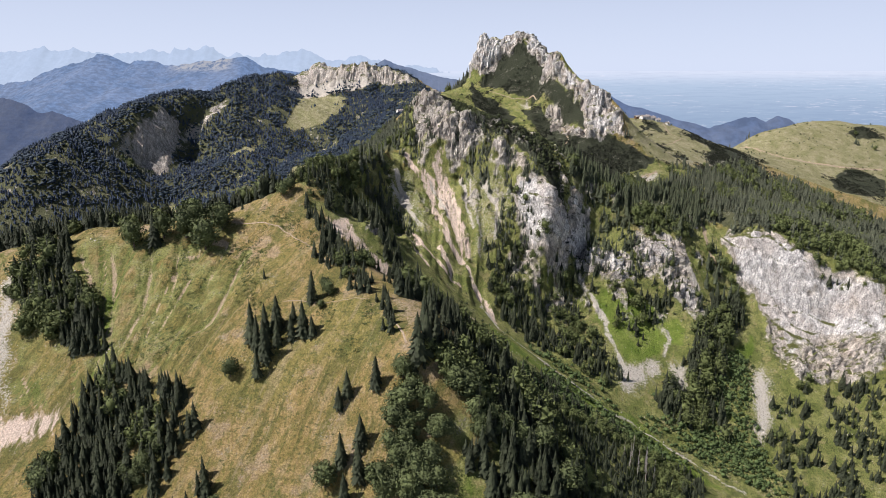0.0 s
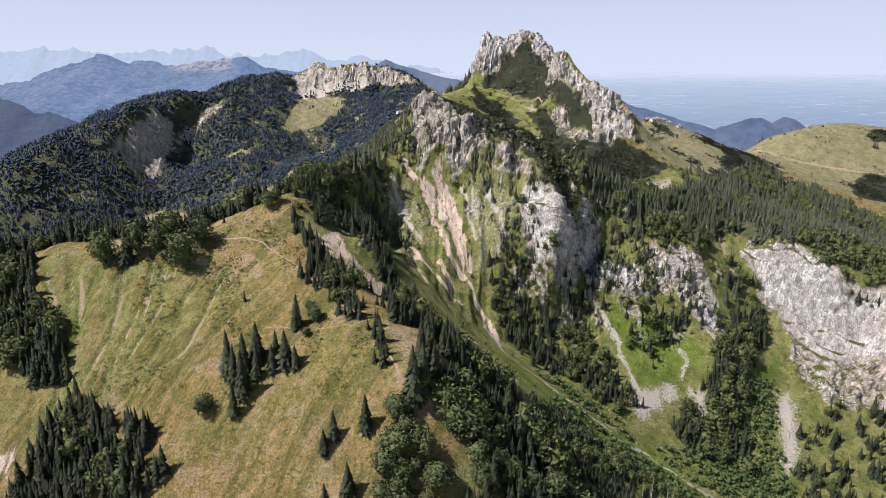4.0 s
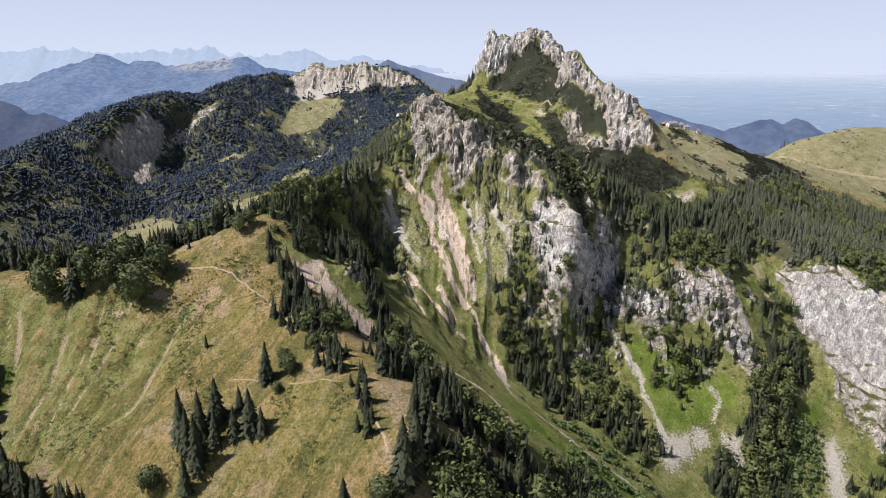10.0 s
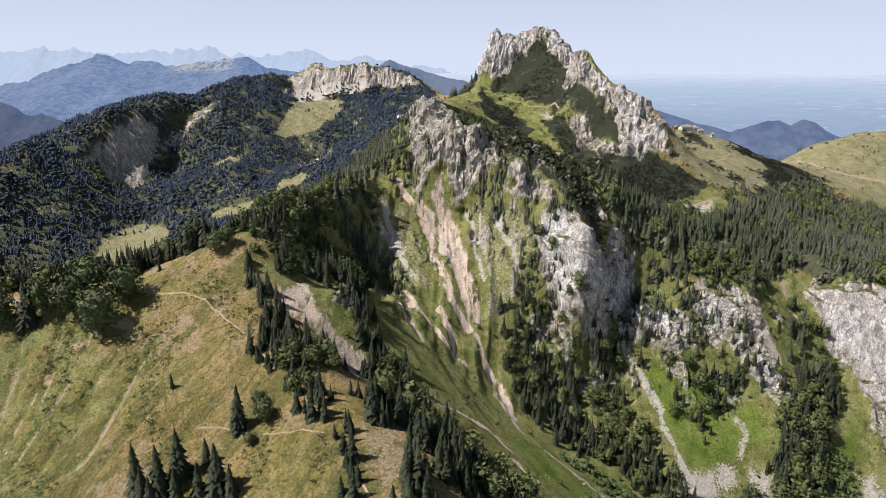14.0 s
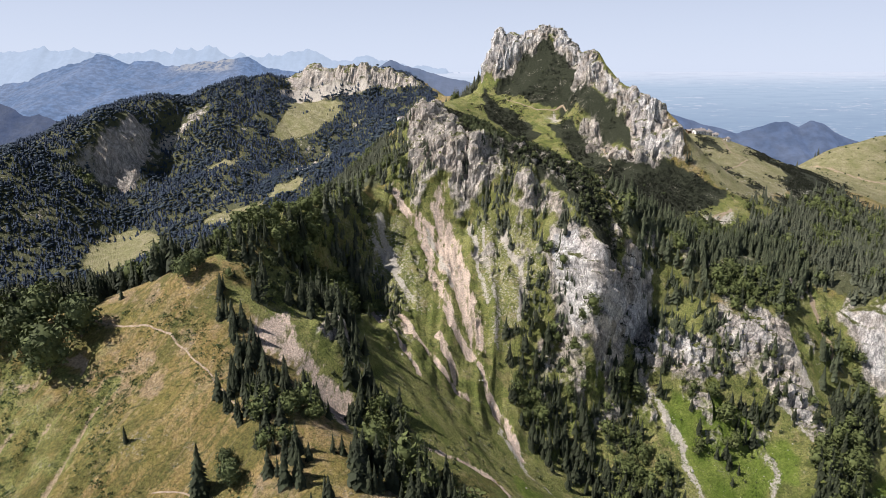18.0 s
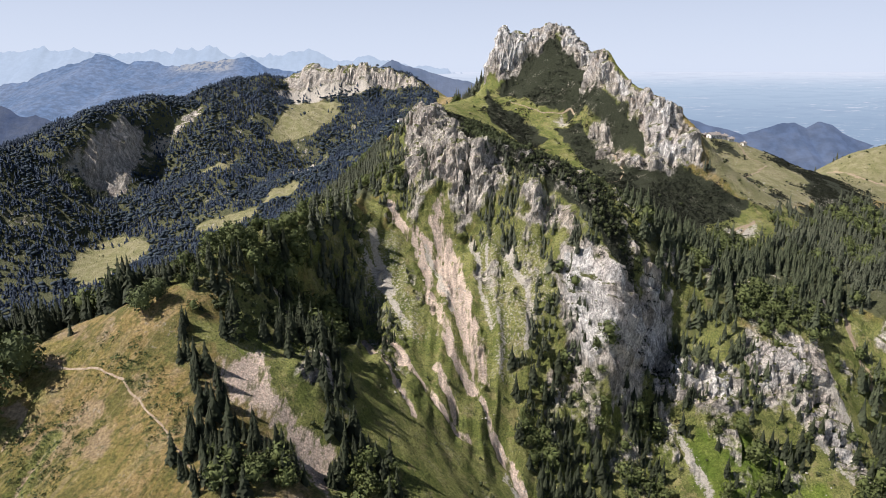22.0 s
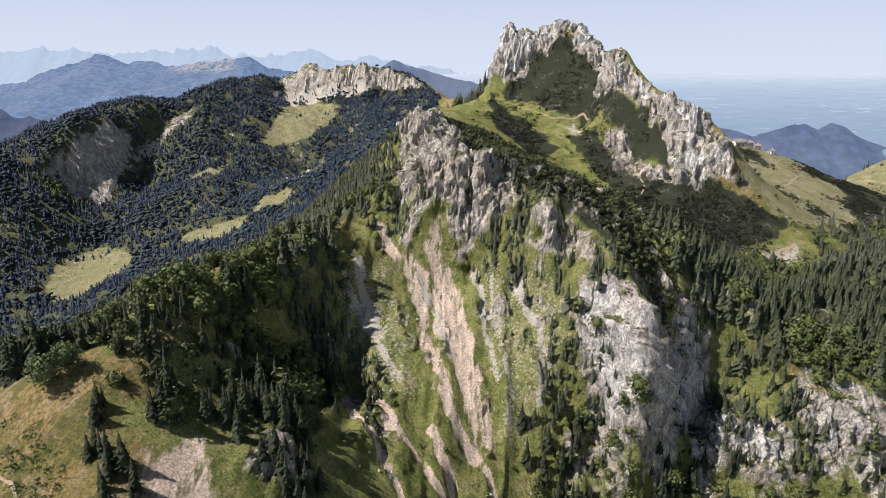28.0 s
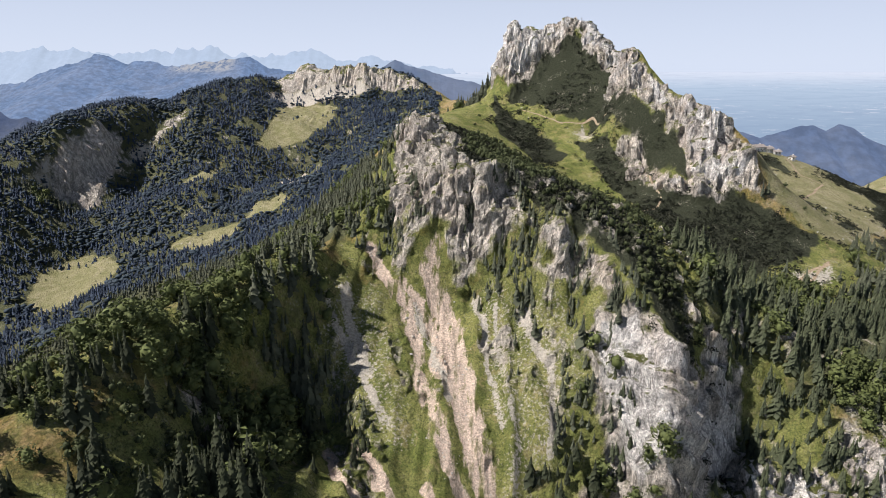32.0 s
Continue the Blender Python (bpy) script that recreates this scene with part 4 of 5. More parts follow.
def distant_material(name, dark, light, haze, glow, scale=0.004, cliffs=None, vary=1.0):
    """Land so far off that haze is painted over it as surface glow."""
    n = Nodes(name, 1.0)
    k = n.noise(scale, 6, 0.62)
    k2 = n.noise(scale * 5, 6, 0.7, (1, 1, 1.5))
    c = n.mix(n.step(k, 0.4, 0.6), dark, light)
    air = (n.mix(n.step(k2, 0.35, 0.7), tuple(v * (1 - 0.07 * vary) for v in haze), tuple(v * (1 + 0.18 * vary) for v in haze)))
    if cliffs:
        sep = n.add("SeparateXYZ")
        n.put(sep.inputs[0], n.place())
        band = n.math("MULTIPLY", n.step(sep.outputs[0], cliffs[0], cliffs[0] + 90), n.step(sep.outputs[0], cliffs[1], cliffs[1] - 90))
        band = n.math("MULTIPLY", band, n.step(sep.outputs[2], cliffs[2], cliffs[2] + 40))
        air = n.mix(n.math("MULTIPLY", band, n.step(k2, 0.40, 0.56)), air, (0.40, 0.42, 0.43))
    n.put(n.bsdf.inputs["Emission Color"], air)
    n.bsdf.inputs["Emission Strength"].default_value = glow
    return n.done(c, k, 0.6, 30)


GROUND = ground_material()
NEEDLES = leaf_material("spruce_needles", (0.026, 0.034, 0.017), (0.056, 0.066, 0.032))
# Lighter copies of the needles: sunlight and haze are put into the colour.
SHELF_LIT_NEEDLES = leaf_material("shelf_lit_spruce_needles", (0.042, 0.053, 0.028), (0.087, 0.101, 0.053))
SLOPE_HAZE_NEEDLES = leaf_material("slope_haze_spruce_needles", (0.068, 0.079, 0.050), (0.128, 0.140, 0.086))
# Far needles and leaves carry the blue of haze in their base colour.
HAZED_NEEDLES = leaf_material("hazed_spruce_needles", (0.029, 0.046, 0.074), (0.049, 0.074, 0.114), 0.05, 0.25)
HAZED_LEAVES = leaf_material("hazed_beech_leaves", (0.034, 0.053, 0.068), (0.058, 0.081, 0.098), 0.05, 0.25)
LEAVES = leaf_material("beech_leaves", (0.075, 0.096, 0.032), (0.165, 0.192, 0.062), 0.8, 0.3)
DENSE_LEAVES = leaf_material("dense_beech_leaves", (0.062, 0.080, 0.032), (0.138, 0.164, 0.060), 0.8, 0.3)
SHRUB = leaf_material("dwarf_pine_needles", (0.017, 0.020, 0.012), (0.034, 0.038, 0.022))
BUSH_LEAVES = leaf_material("bush_leaves", (0.044, 0.056, 0.022), (0.088, 0.104, 0.040), 0.8, 0.3)
ALDER = leaf_material("alder_leaves", (0.056, 0.086, 0.028), (0.100, 0.140, 0.046))
BARK = plain_material("bark", (0.09, 0.07, 0.05), (0.17, 0.13, 0.10), 3.0)
DEAD = plain_material("dead_wood", (0.22, 0.20, 0.18), (0.36, 0.33, 0.30), 2.0)
STONE = plain_material("loose_limestone", (0.34, 0.32, 0.28), (0.58, 0.55, 0.49), 0.7)
PLASTER = plain_material("white_plaster", (0.70, 0.68, 0.64), (0.80, 0.79, 0.75), 0.6)
SHINGLE = plain_material("grey_shingle", (0.20, 0.18, 0.16), (0.33, 0.30, 0.27), 1.2)
TIMBER = plain_material("brown_timber", (0.10, 0.06, 0.035), (0.19, 0.12, 0.07), 2.0)
GLASS = plain_material("window_glass", (0.03, 0.035, 0.04), (0.05, 0.055, 0.06), 1.0, 0.1, 0.0)
METAL = plain_material("weathered_metal", (0.30, 0.30, 0.30), (0.42, 0.42, 0.42), 4.0, 0.4)


# ---- the ground sheet ----
def build_ground():
    i = np.arange(NX * NY).reshape(NY, NX)
    quads = np.stack([i[:-1, :-1], i[:-1, 1:], i[1:, 1:], i[1:, :-1]], -1).reshape(-1, 4)
    me = mesh_from("ground", PLACES, quads)
    for name, keys in (("cover_a", KINDS[:4]), ("cover_b", KINDS[4:])):
        layer = me.attributes.new(name, "FLOAT_COLOR", "POINT")
        layer.data.foreach_set("color", np.stack([COVER[k] for k in keys], -1).astype(np.float32).ravel())
    soft = (COVER["rock"] + 0.4 * COVER["scree"] - 0.7 * SLAB)[quads].mean(1) < 0.42
    me.polygons.foreach_set("use_smooth", soft)
    me.materials.append(GROUND)
    return tagged(new("ground", me), "grassy limestone mountain slopes with cliffs, scree and woods", "ground", kind="structure")


build_ground()


def ribbons():
    """Trodden paths and washed-out rills: narrow strips with ragged edges, just above the grass."""
    earth = plain_material("trodden_earth", (0.25, 0.19, 0.125), (0.385, 0.31, 0.215), 0.9)
    wash = plain_material("washed_stones", (0.19, 0.165, 0.10), (0.30, 0.26, 0.18), 1.1)
    for kind, name, width, pts in STREAKS:
        if kind == "groove" or width >= 1.9 and kind != "path":
            continue
        p = np.array(pts, float)
        d = np.r_[0, np.cumsum(np.hypot(*np.diff(p, axis=0).T))]
        s = np.arange(0, d[-1], 0.8)
        q = np.stack([np.interp(s, d, p[:, 0]), np.interp(s, d, p[:, 1])], -1)
        for _ in range(12):
            q[1:-1] = 0.25 * q[:-2] + 0.5 * q[1:-1] + 0.25 * q[2:]
        q += 1.6 * np.stack([fbm(s / 7 + d[-1], s * 0, 3) - 0.5, fbm(s / 7 + 31, s * 0 + d[-1], 3) - 0.5], -1)
        t = np.gradient(q, axis=0)
        t /= np.linalg.norm(t, axis=1, keepdims=True) + 1e-9
        side = np.stack([-t[:, 1], t[:, 0]], -1)
        rows = []
        for f in (-1, -0.35, 0.35, 1):
            ragged = np.clip(width * 0.5 * (0.25 + 1.5 * fbm(s / 2.2 + 9 * f, s * 0 + width, 3)), 0.05, None)
            if kind != "path":
                ragged = ragged * smooth(0.36, 0.50, fbm(s / 6 + 70, s * 0 + d[-1], 3))
            e = q + side * (f * ragged)[:, None]
            rows.append(np.column_stack([e, on_grid(GRID_Z, e[:, 0], e[:, 1]) + (0.10 if abs(f) < 0.9 else 0.02)]))
        co = np.stack(rows, 1)
        i = np.arange(len(s) * 4).reshape(len(s), 4)
        quads = np.stack([i[:-1, :-1], i[:-1, 1:], i[1:, 1:], i[1:, :-1]], -1).reshape(-1, 4)
        me = mesh_from("path", co.reshape(-1, 3), quads)
        me.materials.append(earth if kind == "path" else wash)
        tagged(new("path" if kind == "path" else "rill", me), "narrow trodden earth path across the slope" if kind == "path" else "stony washed-out rill in the meadow", "path" if kind == "path" else "rill", kind="structure")


ribbons()


# ---- distance: hazy ranges and the plain ----
def far_range(name, label, depth, material, reach, drop, rough, crest):
    """A range seen across kilometres of air: a crest line with spurs that fall towards the viewer."""
    xs, zs = np.array([p[0] for p in crest], float), np.array([p[1] for p in crest], float)
    u = np.linspace(xs[0], xs[-1], 420)
    top = np.interp(u, xs, zs) + rough * (fbm(u / 60, u * 0 + depth, 4) - 0.5)
    jag = 1.5 * rough * (0.3 - np.abs(2 * fbm(u / 105, u * 0 + 0.37 * depth, 4) - 1))
    v = np.linspace(0, 1, 26)
    uu, vv = np.meshgrid(u, v)
    spur = 0.5 - np.abs(2 * fbm(uu / (reach * 0.3), vv * 1.2 + depth, 4) - 1)
    yy = depth - reach * vv + 0.35 * reach * spur * vv
    zz = top[None, :] + jag[None, :] * (1 - vv) ** 8 - drop * vv ** 0.85 + 0.22 * drop * spur * vv
    co = np.stack([uu, yy, zz], -1).reshape(-1, 3)
    i = np.arange(co.shape[0]).reshape(vv.shape)
    q = np.stack([i[1:, :-1], i[1:, 1:], i[:-1, 1:], i[:-1, :-1]], -1).reshape(-1, 4)
    me = mesh_from(name, co, q)
    me.materials.append(material)
    return tagged(new(name, me), label, "mountain range", kind="structure")


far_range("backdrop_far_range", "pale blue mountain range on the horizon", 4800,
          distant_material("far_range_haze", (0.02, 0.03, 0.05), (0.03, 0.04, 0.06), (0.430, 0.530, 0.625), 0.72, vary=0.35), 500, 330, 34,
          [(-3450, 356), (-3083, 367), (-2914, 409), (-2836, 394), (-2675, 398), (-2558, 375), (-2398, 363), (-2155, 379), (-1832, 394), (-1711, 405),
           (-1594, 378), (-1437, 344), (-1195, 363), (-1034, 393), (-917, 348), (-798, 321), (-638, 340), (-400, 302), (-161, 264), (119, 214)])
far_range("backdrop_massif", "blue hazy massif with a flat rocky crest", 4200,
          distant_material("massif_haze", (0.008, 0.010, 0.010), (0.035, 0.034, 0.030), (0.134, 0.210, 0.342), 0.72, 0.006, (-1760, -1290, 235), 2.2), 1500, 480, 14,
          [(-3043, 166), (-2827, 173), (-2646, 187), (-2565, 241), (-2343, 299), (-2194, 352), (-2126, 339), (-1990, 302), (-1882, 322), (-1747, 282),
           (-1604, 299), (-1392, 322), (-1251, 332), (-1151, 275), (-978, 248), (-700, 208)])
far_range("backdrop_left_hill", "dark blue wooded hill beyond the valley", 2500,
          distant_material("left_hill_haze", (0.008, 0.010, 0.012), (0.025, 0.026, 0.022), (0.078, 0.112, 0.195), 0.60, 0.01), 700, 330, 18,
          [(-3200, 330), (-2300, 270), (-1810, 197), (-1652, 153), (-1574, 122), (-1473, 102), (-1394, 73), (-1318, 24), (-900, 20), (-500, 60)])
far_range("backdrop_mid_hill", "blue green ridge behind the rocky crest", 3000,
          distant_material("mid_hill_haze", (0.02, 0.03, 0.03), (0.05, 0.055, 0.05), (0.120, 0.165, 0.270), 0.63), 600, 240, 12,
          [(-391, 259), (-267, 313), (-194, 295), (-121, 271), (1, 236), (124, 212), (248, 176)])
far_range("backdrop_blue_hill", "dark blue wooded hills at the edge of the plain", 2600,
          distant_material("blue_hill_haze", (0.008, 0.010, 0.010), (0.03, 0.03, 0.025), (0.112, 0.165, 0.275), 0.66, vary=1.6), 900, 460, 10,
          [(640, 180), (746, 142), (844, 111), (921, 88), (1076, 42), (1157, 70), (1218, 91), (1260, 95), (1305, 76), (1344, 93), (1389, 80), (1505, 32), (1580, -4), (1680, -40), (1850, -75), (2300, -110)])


def plain_backdrop():
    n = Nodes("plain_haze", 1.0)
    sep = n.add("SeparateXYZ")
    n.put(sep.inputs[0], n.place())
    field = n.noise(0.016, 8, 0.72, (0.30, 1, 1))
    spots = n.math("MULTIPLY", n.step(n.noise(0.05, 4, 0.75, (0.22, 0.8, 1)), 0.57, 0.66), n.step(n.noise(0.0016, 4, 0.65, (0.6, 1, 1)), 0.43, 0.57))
    # Haze is painted in as emission, paler towards the far edge.
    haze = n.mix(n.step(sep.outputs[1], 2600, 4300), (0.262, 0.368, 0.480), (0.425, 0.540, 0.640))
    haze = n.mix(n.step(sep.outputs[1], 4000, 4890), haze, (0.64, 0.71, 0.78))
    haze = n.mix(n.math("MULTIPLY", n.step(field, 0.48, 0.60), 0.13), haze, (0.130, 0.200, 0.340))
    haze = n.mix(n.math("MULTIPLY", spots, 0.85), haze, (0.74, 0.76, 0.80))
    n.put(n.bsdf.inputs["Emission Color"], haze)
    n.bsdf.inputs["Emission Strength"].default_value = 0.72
    mat = n.done((0.02, 0.025, 0.03))
    xs, ys = np.linspace(-500, 6000, 50), np.linspace(2050, 4890, 44)
    gx, gy = np.meshgrid(xs, ys)
    z = np.where(gy < 2600, 14 + (gy - 2600) * 0.80, 14 + (gy - 2600) / 2250 * 222)
    i = np.arange(gx.size).reshape(gx.shape)
    q = np.stack([i[:-1, :-1], i[:-1, 1:], i[1:, 1:], i[1:, :-1]], -1).reshape(-1, 4)
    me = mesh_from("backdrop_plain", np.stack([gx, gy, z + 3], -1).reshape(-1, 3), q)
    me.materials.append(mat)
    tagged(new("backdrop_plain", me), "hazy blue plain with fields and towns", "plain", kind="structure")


plain_backdrop()


# ---- trees ----
RNG = np.random.RandomState(21)


def spruce_shape(tiers, arms, seed, width=0.24, lean=0.0):
    """Crown of a spruce one metre high: loose whorls of drooping boughs. Corners and triangles."""
    r = np.random.RandomState(seed)
    co, tri = [], []
    slim = r.uniform(0.75, 0.95)
    for k in range(tiers):
        f = k / (tiers - 1)
        turn = r.uniform(0, 6.28)
        for a in range(arms):
            z = 0.05 + 0.90 * f ** 0.92 + r.uniform(-0.5, 0.5) / tiers
            q = width * max(0.03, 1.0 - z) ** slim * r.uniform(0.62, 1.28)
            t = turn + 6.283 * a / arms + r.uniform(-0.4, 0.4)
            c, s = math.cos(t), math.sin(t)
            w = 0.5 * q * 6.28 / (2 * arms) + 0.12 * q
            zt = z - q * r.uniform(0.25, 0.75)
            b = len(co)
            co += [(0, 0, z + 0.05 + 0.35 * q), (0.55 * q * c - w * s, 0.55 * q * s + w * c, z - 0.20 * q), (q * c, q * s, zt), (0.55 * q * c + w * s, 0.55 * q * s - w * c, z - 0.20 * q)]
            tri += [(b, b + 1, b + 2), (b, b + 2, b + 3)]
    b = len(co)
    co += [(0.014, 0, 0.88), (-0.012, 0.012, 0.88), (0, -0.014, 0.88), (0, 0, 1.0)]
    tri += [(b, b + 1, b + 3), (b + 1, b + 2, b + 3), (b + 2, b, b + 3)]
    co = np.array(co)
    co[:, 0] += lean * co[:, 2] ** 2
    return co, np.array(tri)


def skirt_shape(tiers, arms, seed, width=0.24, core=4):
    """Crown of a spruce one metre high seen from afar: a slim dense heart with loose boughs round it."""
    r = np.random.RandomState(seed)
    co, tri = [(0, 0, 1.0)], []
    slim = r.uniform(0.95, 1.2)
    for a in range(core):
        t = 6.283 * a / core
        co.append((0.55 * width * math.cos(t), 0.55 * width * math.sin(t), 0.03))
        tri.append((0, 1 + a, 1 + (a + 1) % core))
    for k in range(tiers):
        turn = r.uniform(0, 6.28)
        for a in range(arms):
            z = 0.05 + 0.88 * ((k + r.uniform(0.0, 1.0)) / tiers) ** 0.9
            q = 1.1 * width * max(0.04, 1 - z) ** slim * r.uniform(0.7, 1.25) + 0.006
            t = turn + 6.283 * a / arms + r.uniform(-0.35, 0.35)
            c, s = math.cos(t), math.sin(t)
            w = q * (0.12 + 1.9 / arms)
            b = len(co)
            co += [(0, 0, min(0.99, z + 0.9 * q + 0.02)), (0.6 * q * c - w * s, 0.6 * q * s + w * c, z - 0.15 * q), (0.6 * q * c + w * s, 0.6 * q * s - w * c, z - 0.15 * q), (1.1 * q * c, 1.1 * q * s, z - q * r.uniform(0.4, 0.8))]
            tri += [(b, b + 1, b + 2), (b + 1, b + 3, b + 2)]
    return np.array(co), np.array(tri)


def cluster_shape(lumps, seed, wide=0.34):
    """Crown of a broadleaf tree one metre high seen from afar: several dented clumps of leaves."""
    r = np.random.RandomState(seed)
    bm = bmesh.new()
    bmesh.ops.create_icosphere(bm, subdivisions=1, radius=1.0)
    ball = np.array([v.co[:] for v in bm.verts])
    fan = np.array([[v.index for v in f.verts] for f in bm.faces])
    bm.free()
    co, tri = [], []
    for k in range(lumps):
        t, d = r.uniform(0, 6.28), wide * (0.0 if k == 0 else r.uniform(0.4, 0.75))
        size = r.uniform(0.17, 0.25) if k else 0.27
        z = 0.68 if k == 0 else r.uniform(0.30, 0.66)
        p = ball * (size * r.uniform(0.62, 1.3, (len(ball), 1))) * (1, 1, 1.1) + (d * math.cos(t), d * math.sin(t), z)
        tri.append(fan + 12 * k)
        co.append(p)
    return np.concatenate(co), np.concatenate(tri)


def leafy_shape(blobs, sprays, seed, wide=0.36, low=0.22, size=0.10, core=0.72):
    """Crown of a broadleaf tree one metre high: clumps of leaves over an uneven dome, dense inside."""
    r = np.random.RandomState(seed)
    bm = bmesh.new()
    bmesh.ops.create_icosphere(bm, subdivisions=1, radius=1.0)
    ball = np.array([v.co[:] for v in bm.verts])
    fan = np.array([[v.index for v in f.verts] for f in bm.faces])
    bm.free()
    half = (1 - low) / 2
    co = [tuple(p) for p in ball * r.uniform(0.8, 1.15, (len(ball), 1)) * (core * wide * 0.85, core * wide * 0.85, core * half) + (0, 0, low + half)]
    tri = [tuple(f) for f in fan]
    for k in range(blobs):
        u = 1 - 2 * (k + 0.5) / blobs
        t = 2.4 * k + r.uniform(-0.4, 0.4)
        ring = math.sqrt(max(0.02, 1 - u * u))
        c0 = np.array([wide * 0.74 * ring * math.cos(t), wide * 0.74 * ring * math.sin(t), low + half + half * 0.74 * u]) + r.normal(size=3) * 0.025
        rad = wide * r.uniform(0.30, 0.46)
        for _ in range(sprays):
            v = r.normal(size=3)
            v /= np.linalg.norm(v)
            v[2] = v[2] * 0.8 + 0.15
            p = c0 + v * rad * r.uniform(0.75, 1.1)
            a = np.cross(v, r.normal(size=3))
            a /= np.linalg.norm(a) + 1e-6
            e = np.cross(v, a) + 0.35 * v * r.uniform(-1, 1)
            s = size * r.uniform(0.6, 1.25)
            b = len(co)
            co += [tuple(q) for q in (p - a * s, p - e * s * 0.6 + v * s * 0.3, p + a * s, p + e * s * 0.6 + v * s * 0.3)]
            tri += [(b, b + 1, b + 2), (b, b + 2, b + 3)]
    return np.array(co), np.array(tri)


def mound_shape(sprays, seed, flat=0.5):
    """A low shrub one metre high and about two wide."""
    r = np.random.RandomState(seed)
    co, tri = [], []
    for _ in range(sprays):
        t, d = r.uniform(0, 6.28), 0.95 * math.sqrt(r.rand())
        h = (1 - d * d * 0.8) * r.uniform(0.55, 1.0)
        p = np.array([d * math.cos(t), d * math.sin(t), h * 0.75])
        v = np.array([p[0] * 0.7, p[1] * 0.7, 0.7]) + r.normal(size=3) * 0.25
        v /= np.linalg.norm(v)
        a = np.cross(v, r.normal(size=3))
        a /= np.linalg.norm(a) + 1e-6
        e = np.cross(v, a)
        s = r.uniform(0.22, 0.42)
        b = len(co)
        co += [p - a * s - v * 0.25, p + e * s * 0.4, p + a * s - v * 0.2, p + v * s * 0.9]
        tri += [(b, b + 1, b + 3), (b + 1, b + 2, b + 3)]
    return np.array(co), np.array(tri)


def trunk_mesh(name, radius, height, material, forks=0):
    bm = bmesh.new()
    rings = []
    for k in range(4):
        z, rr = height * k / 3, radius * (1 - 0.28 * k)
        rings.append([bm.verts.new((rr * math.cos(a * 1.047), rr * math.sin(a * 1.047), z - 0.03 * (k == 0))) for a in range(6)])
    for lo, hi in zip(rings, rings[1:]):
        for a in range(6):
            bm.faces.new((lo[a], lo[(a + 1) % 6], hi[(a + 1) % 6], hi[a]))
    for f in range(forks):
        t = 6.283 * f / forks + 0.4
        q = [bm.verts.new(p) for p in ((radius * 0.4 * math.cos(t + 1.5), radius * 0.4 * math.sin(t + 1.5), height * 0.75),
                                       (radius * 0.4 * math.cos(t - 1.5), radius * 0.4 * math.sin(t - 1.5), height * 0.75),
                                       (0.2 * math.cos(t), 0.2 * math.sin(t), height * 1.35), (0, 0, height * 0.9))]
        bm.faces.new((q[0], q[1], q[2]))
        bm.faces.new((q[1], q[3], q[2]))
        bm.faces.new((q[3], q[0], q[2]))
    me = bpy.data.meshes.new(name)
    bm.to_mesh(me)
    bm.free()
    me.materials.append(material)
    return me


def joined(name, label, category, material, shapes, spots, flat=True):
    """One mesh of kind stuff: shapes set at rows of x, y, z, height, width factor."""
    spots = np.asarray(spots, float)
    if not len(spots):
        return None
    pick = RNG.randint(0, len(shapes), len(spots))
    turn = RNG.uniform(0, 6.283, len(spots))
    cos, tris, base = [], [], 0
    for k, (co, tri) in enumerate(shapes):
        s = spots[pick == k]
        if not len(s):
            continue
        c, q = np.cos(turn[pick == k])[:, None], np.sin(turn[pick == k])[:, None]
        hx, hz = (s[:, 3] * s[:, 4])[:, None], s[:, 3][:, None]
        p = np.stack([hx * (c * co[:, 0] - q * co[:, 1]) + s[:, :1], hx * (q * co[:, 0] + c * co[:, 1]) + s[:, 1:2], hz * co[:, 2] + s[:, 2:3]], -1)
        cos.append(p.reshape(-1, 3))
        tris.append((tri[None] + (base + np.arange(len(s))[:, None, None] * len(co))).reshape(-1, 3))
        base += len(s) * len(co)
    me = mesh_from(name, np.concatenate(cos), np.concatenate(tris), flat)
    me.materials.append(material)
    return tagged(new(name, me), label, category, kind="stuff")


def part(name, me, parent, label=""):
    ob = new(name, me)
    ob.parent = parent
    return tagged(ob, label)


def scatter(pts, gap, keep=1.0, steepest=0.62, clump=0.0, shy=0.9, warp=1.0):
    """Places inside an outline about gap apart, thinner on rock and steep ground."""
    xs, ys = [p[0] for p in pts], [p[1] for p in pts]
    gx, gy = np.meshgrid(np.arange(min(xs) - 3, max(xs) + 3, gap), np.arange(min(ys) - 3, max(ys) + 3, gap))
    x = gx.ravel() + RNG.normal(0, 0.75, gx.size) * gap
    y = gy.ravel() + RNG.normal(0, 0.75, gx.size) * gap
    ok = inside(pts, x + 14.4 * warp * (fbm(x / 12, y / 12, 3) - 0.5), y + 14 * warp * (fbm(x / 12 + 9, y / 12, 2) - 0.5)) > 0
    ok &= RNG.rand(len(x)) < keep
    if clump:
        ok &= fbm(x / 16, y / 16, 3) > clump
    x, y = x[ok], y[ok]
    bare = 0.8 * on_grid(COVER["rock"], x, y) + on_grid(COVER["scree"], x, y) + on_grid(COVER["path"], x, y) + 0.8 * on_grid(COVER["pale"], x, y)
    ok = (RNG.rand(len(x)) > bare * shy) & (on_grid(STEEP, x, y) < steepest)
    x, y = x[ok], y[ok]
    return np.stack([x, y, on_grid(GRID_Z, x, y)], -1)


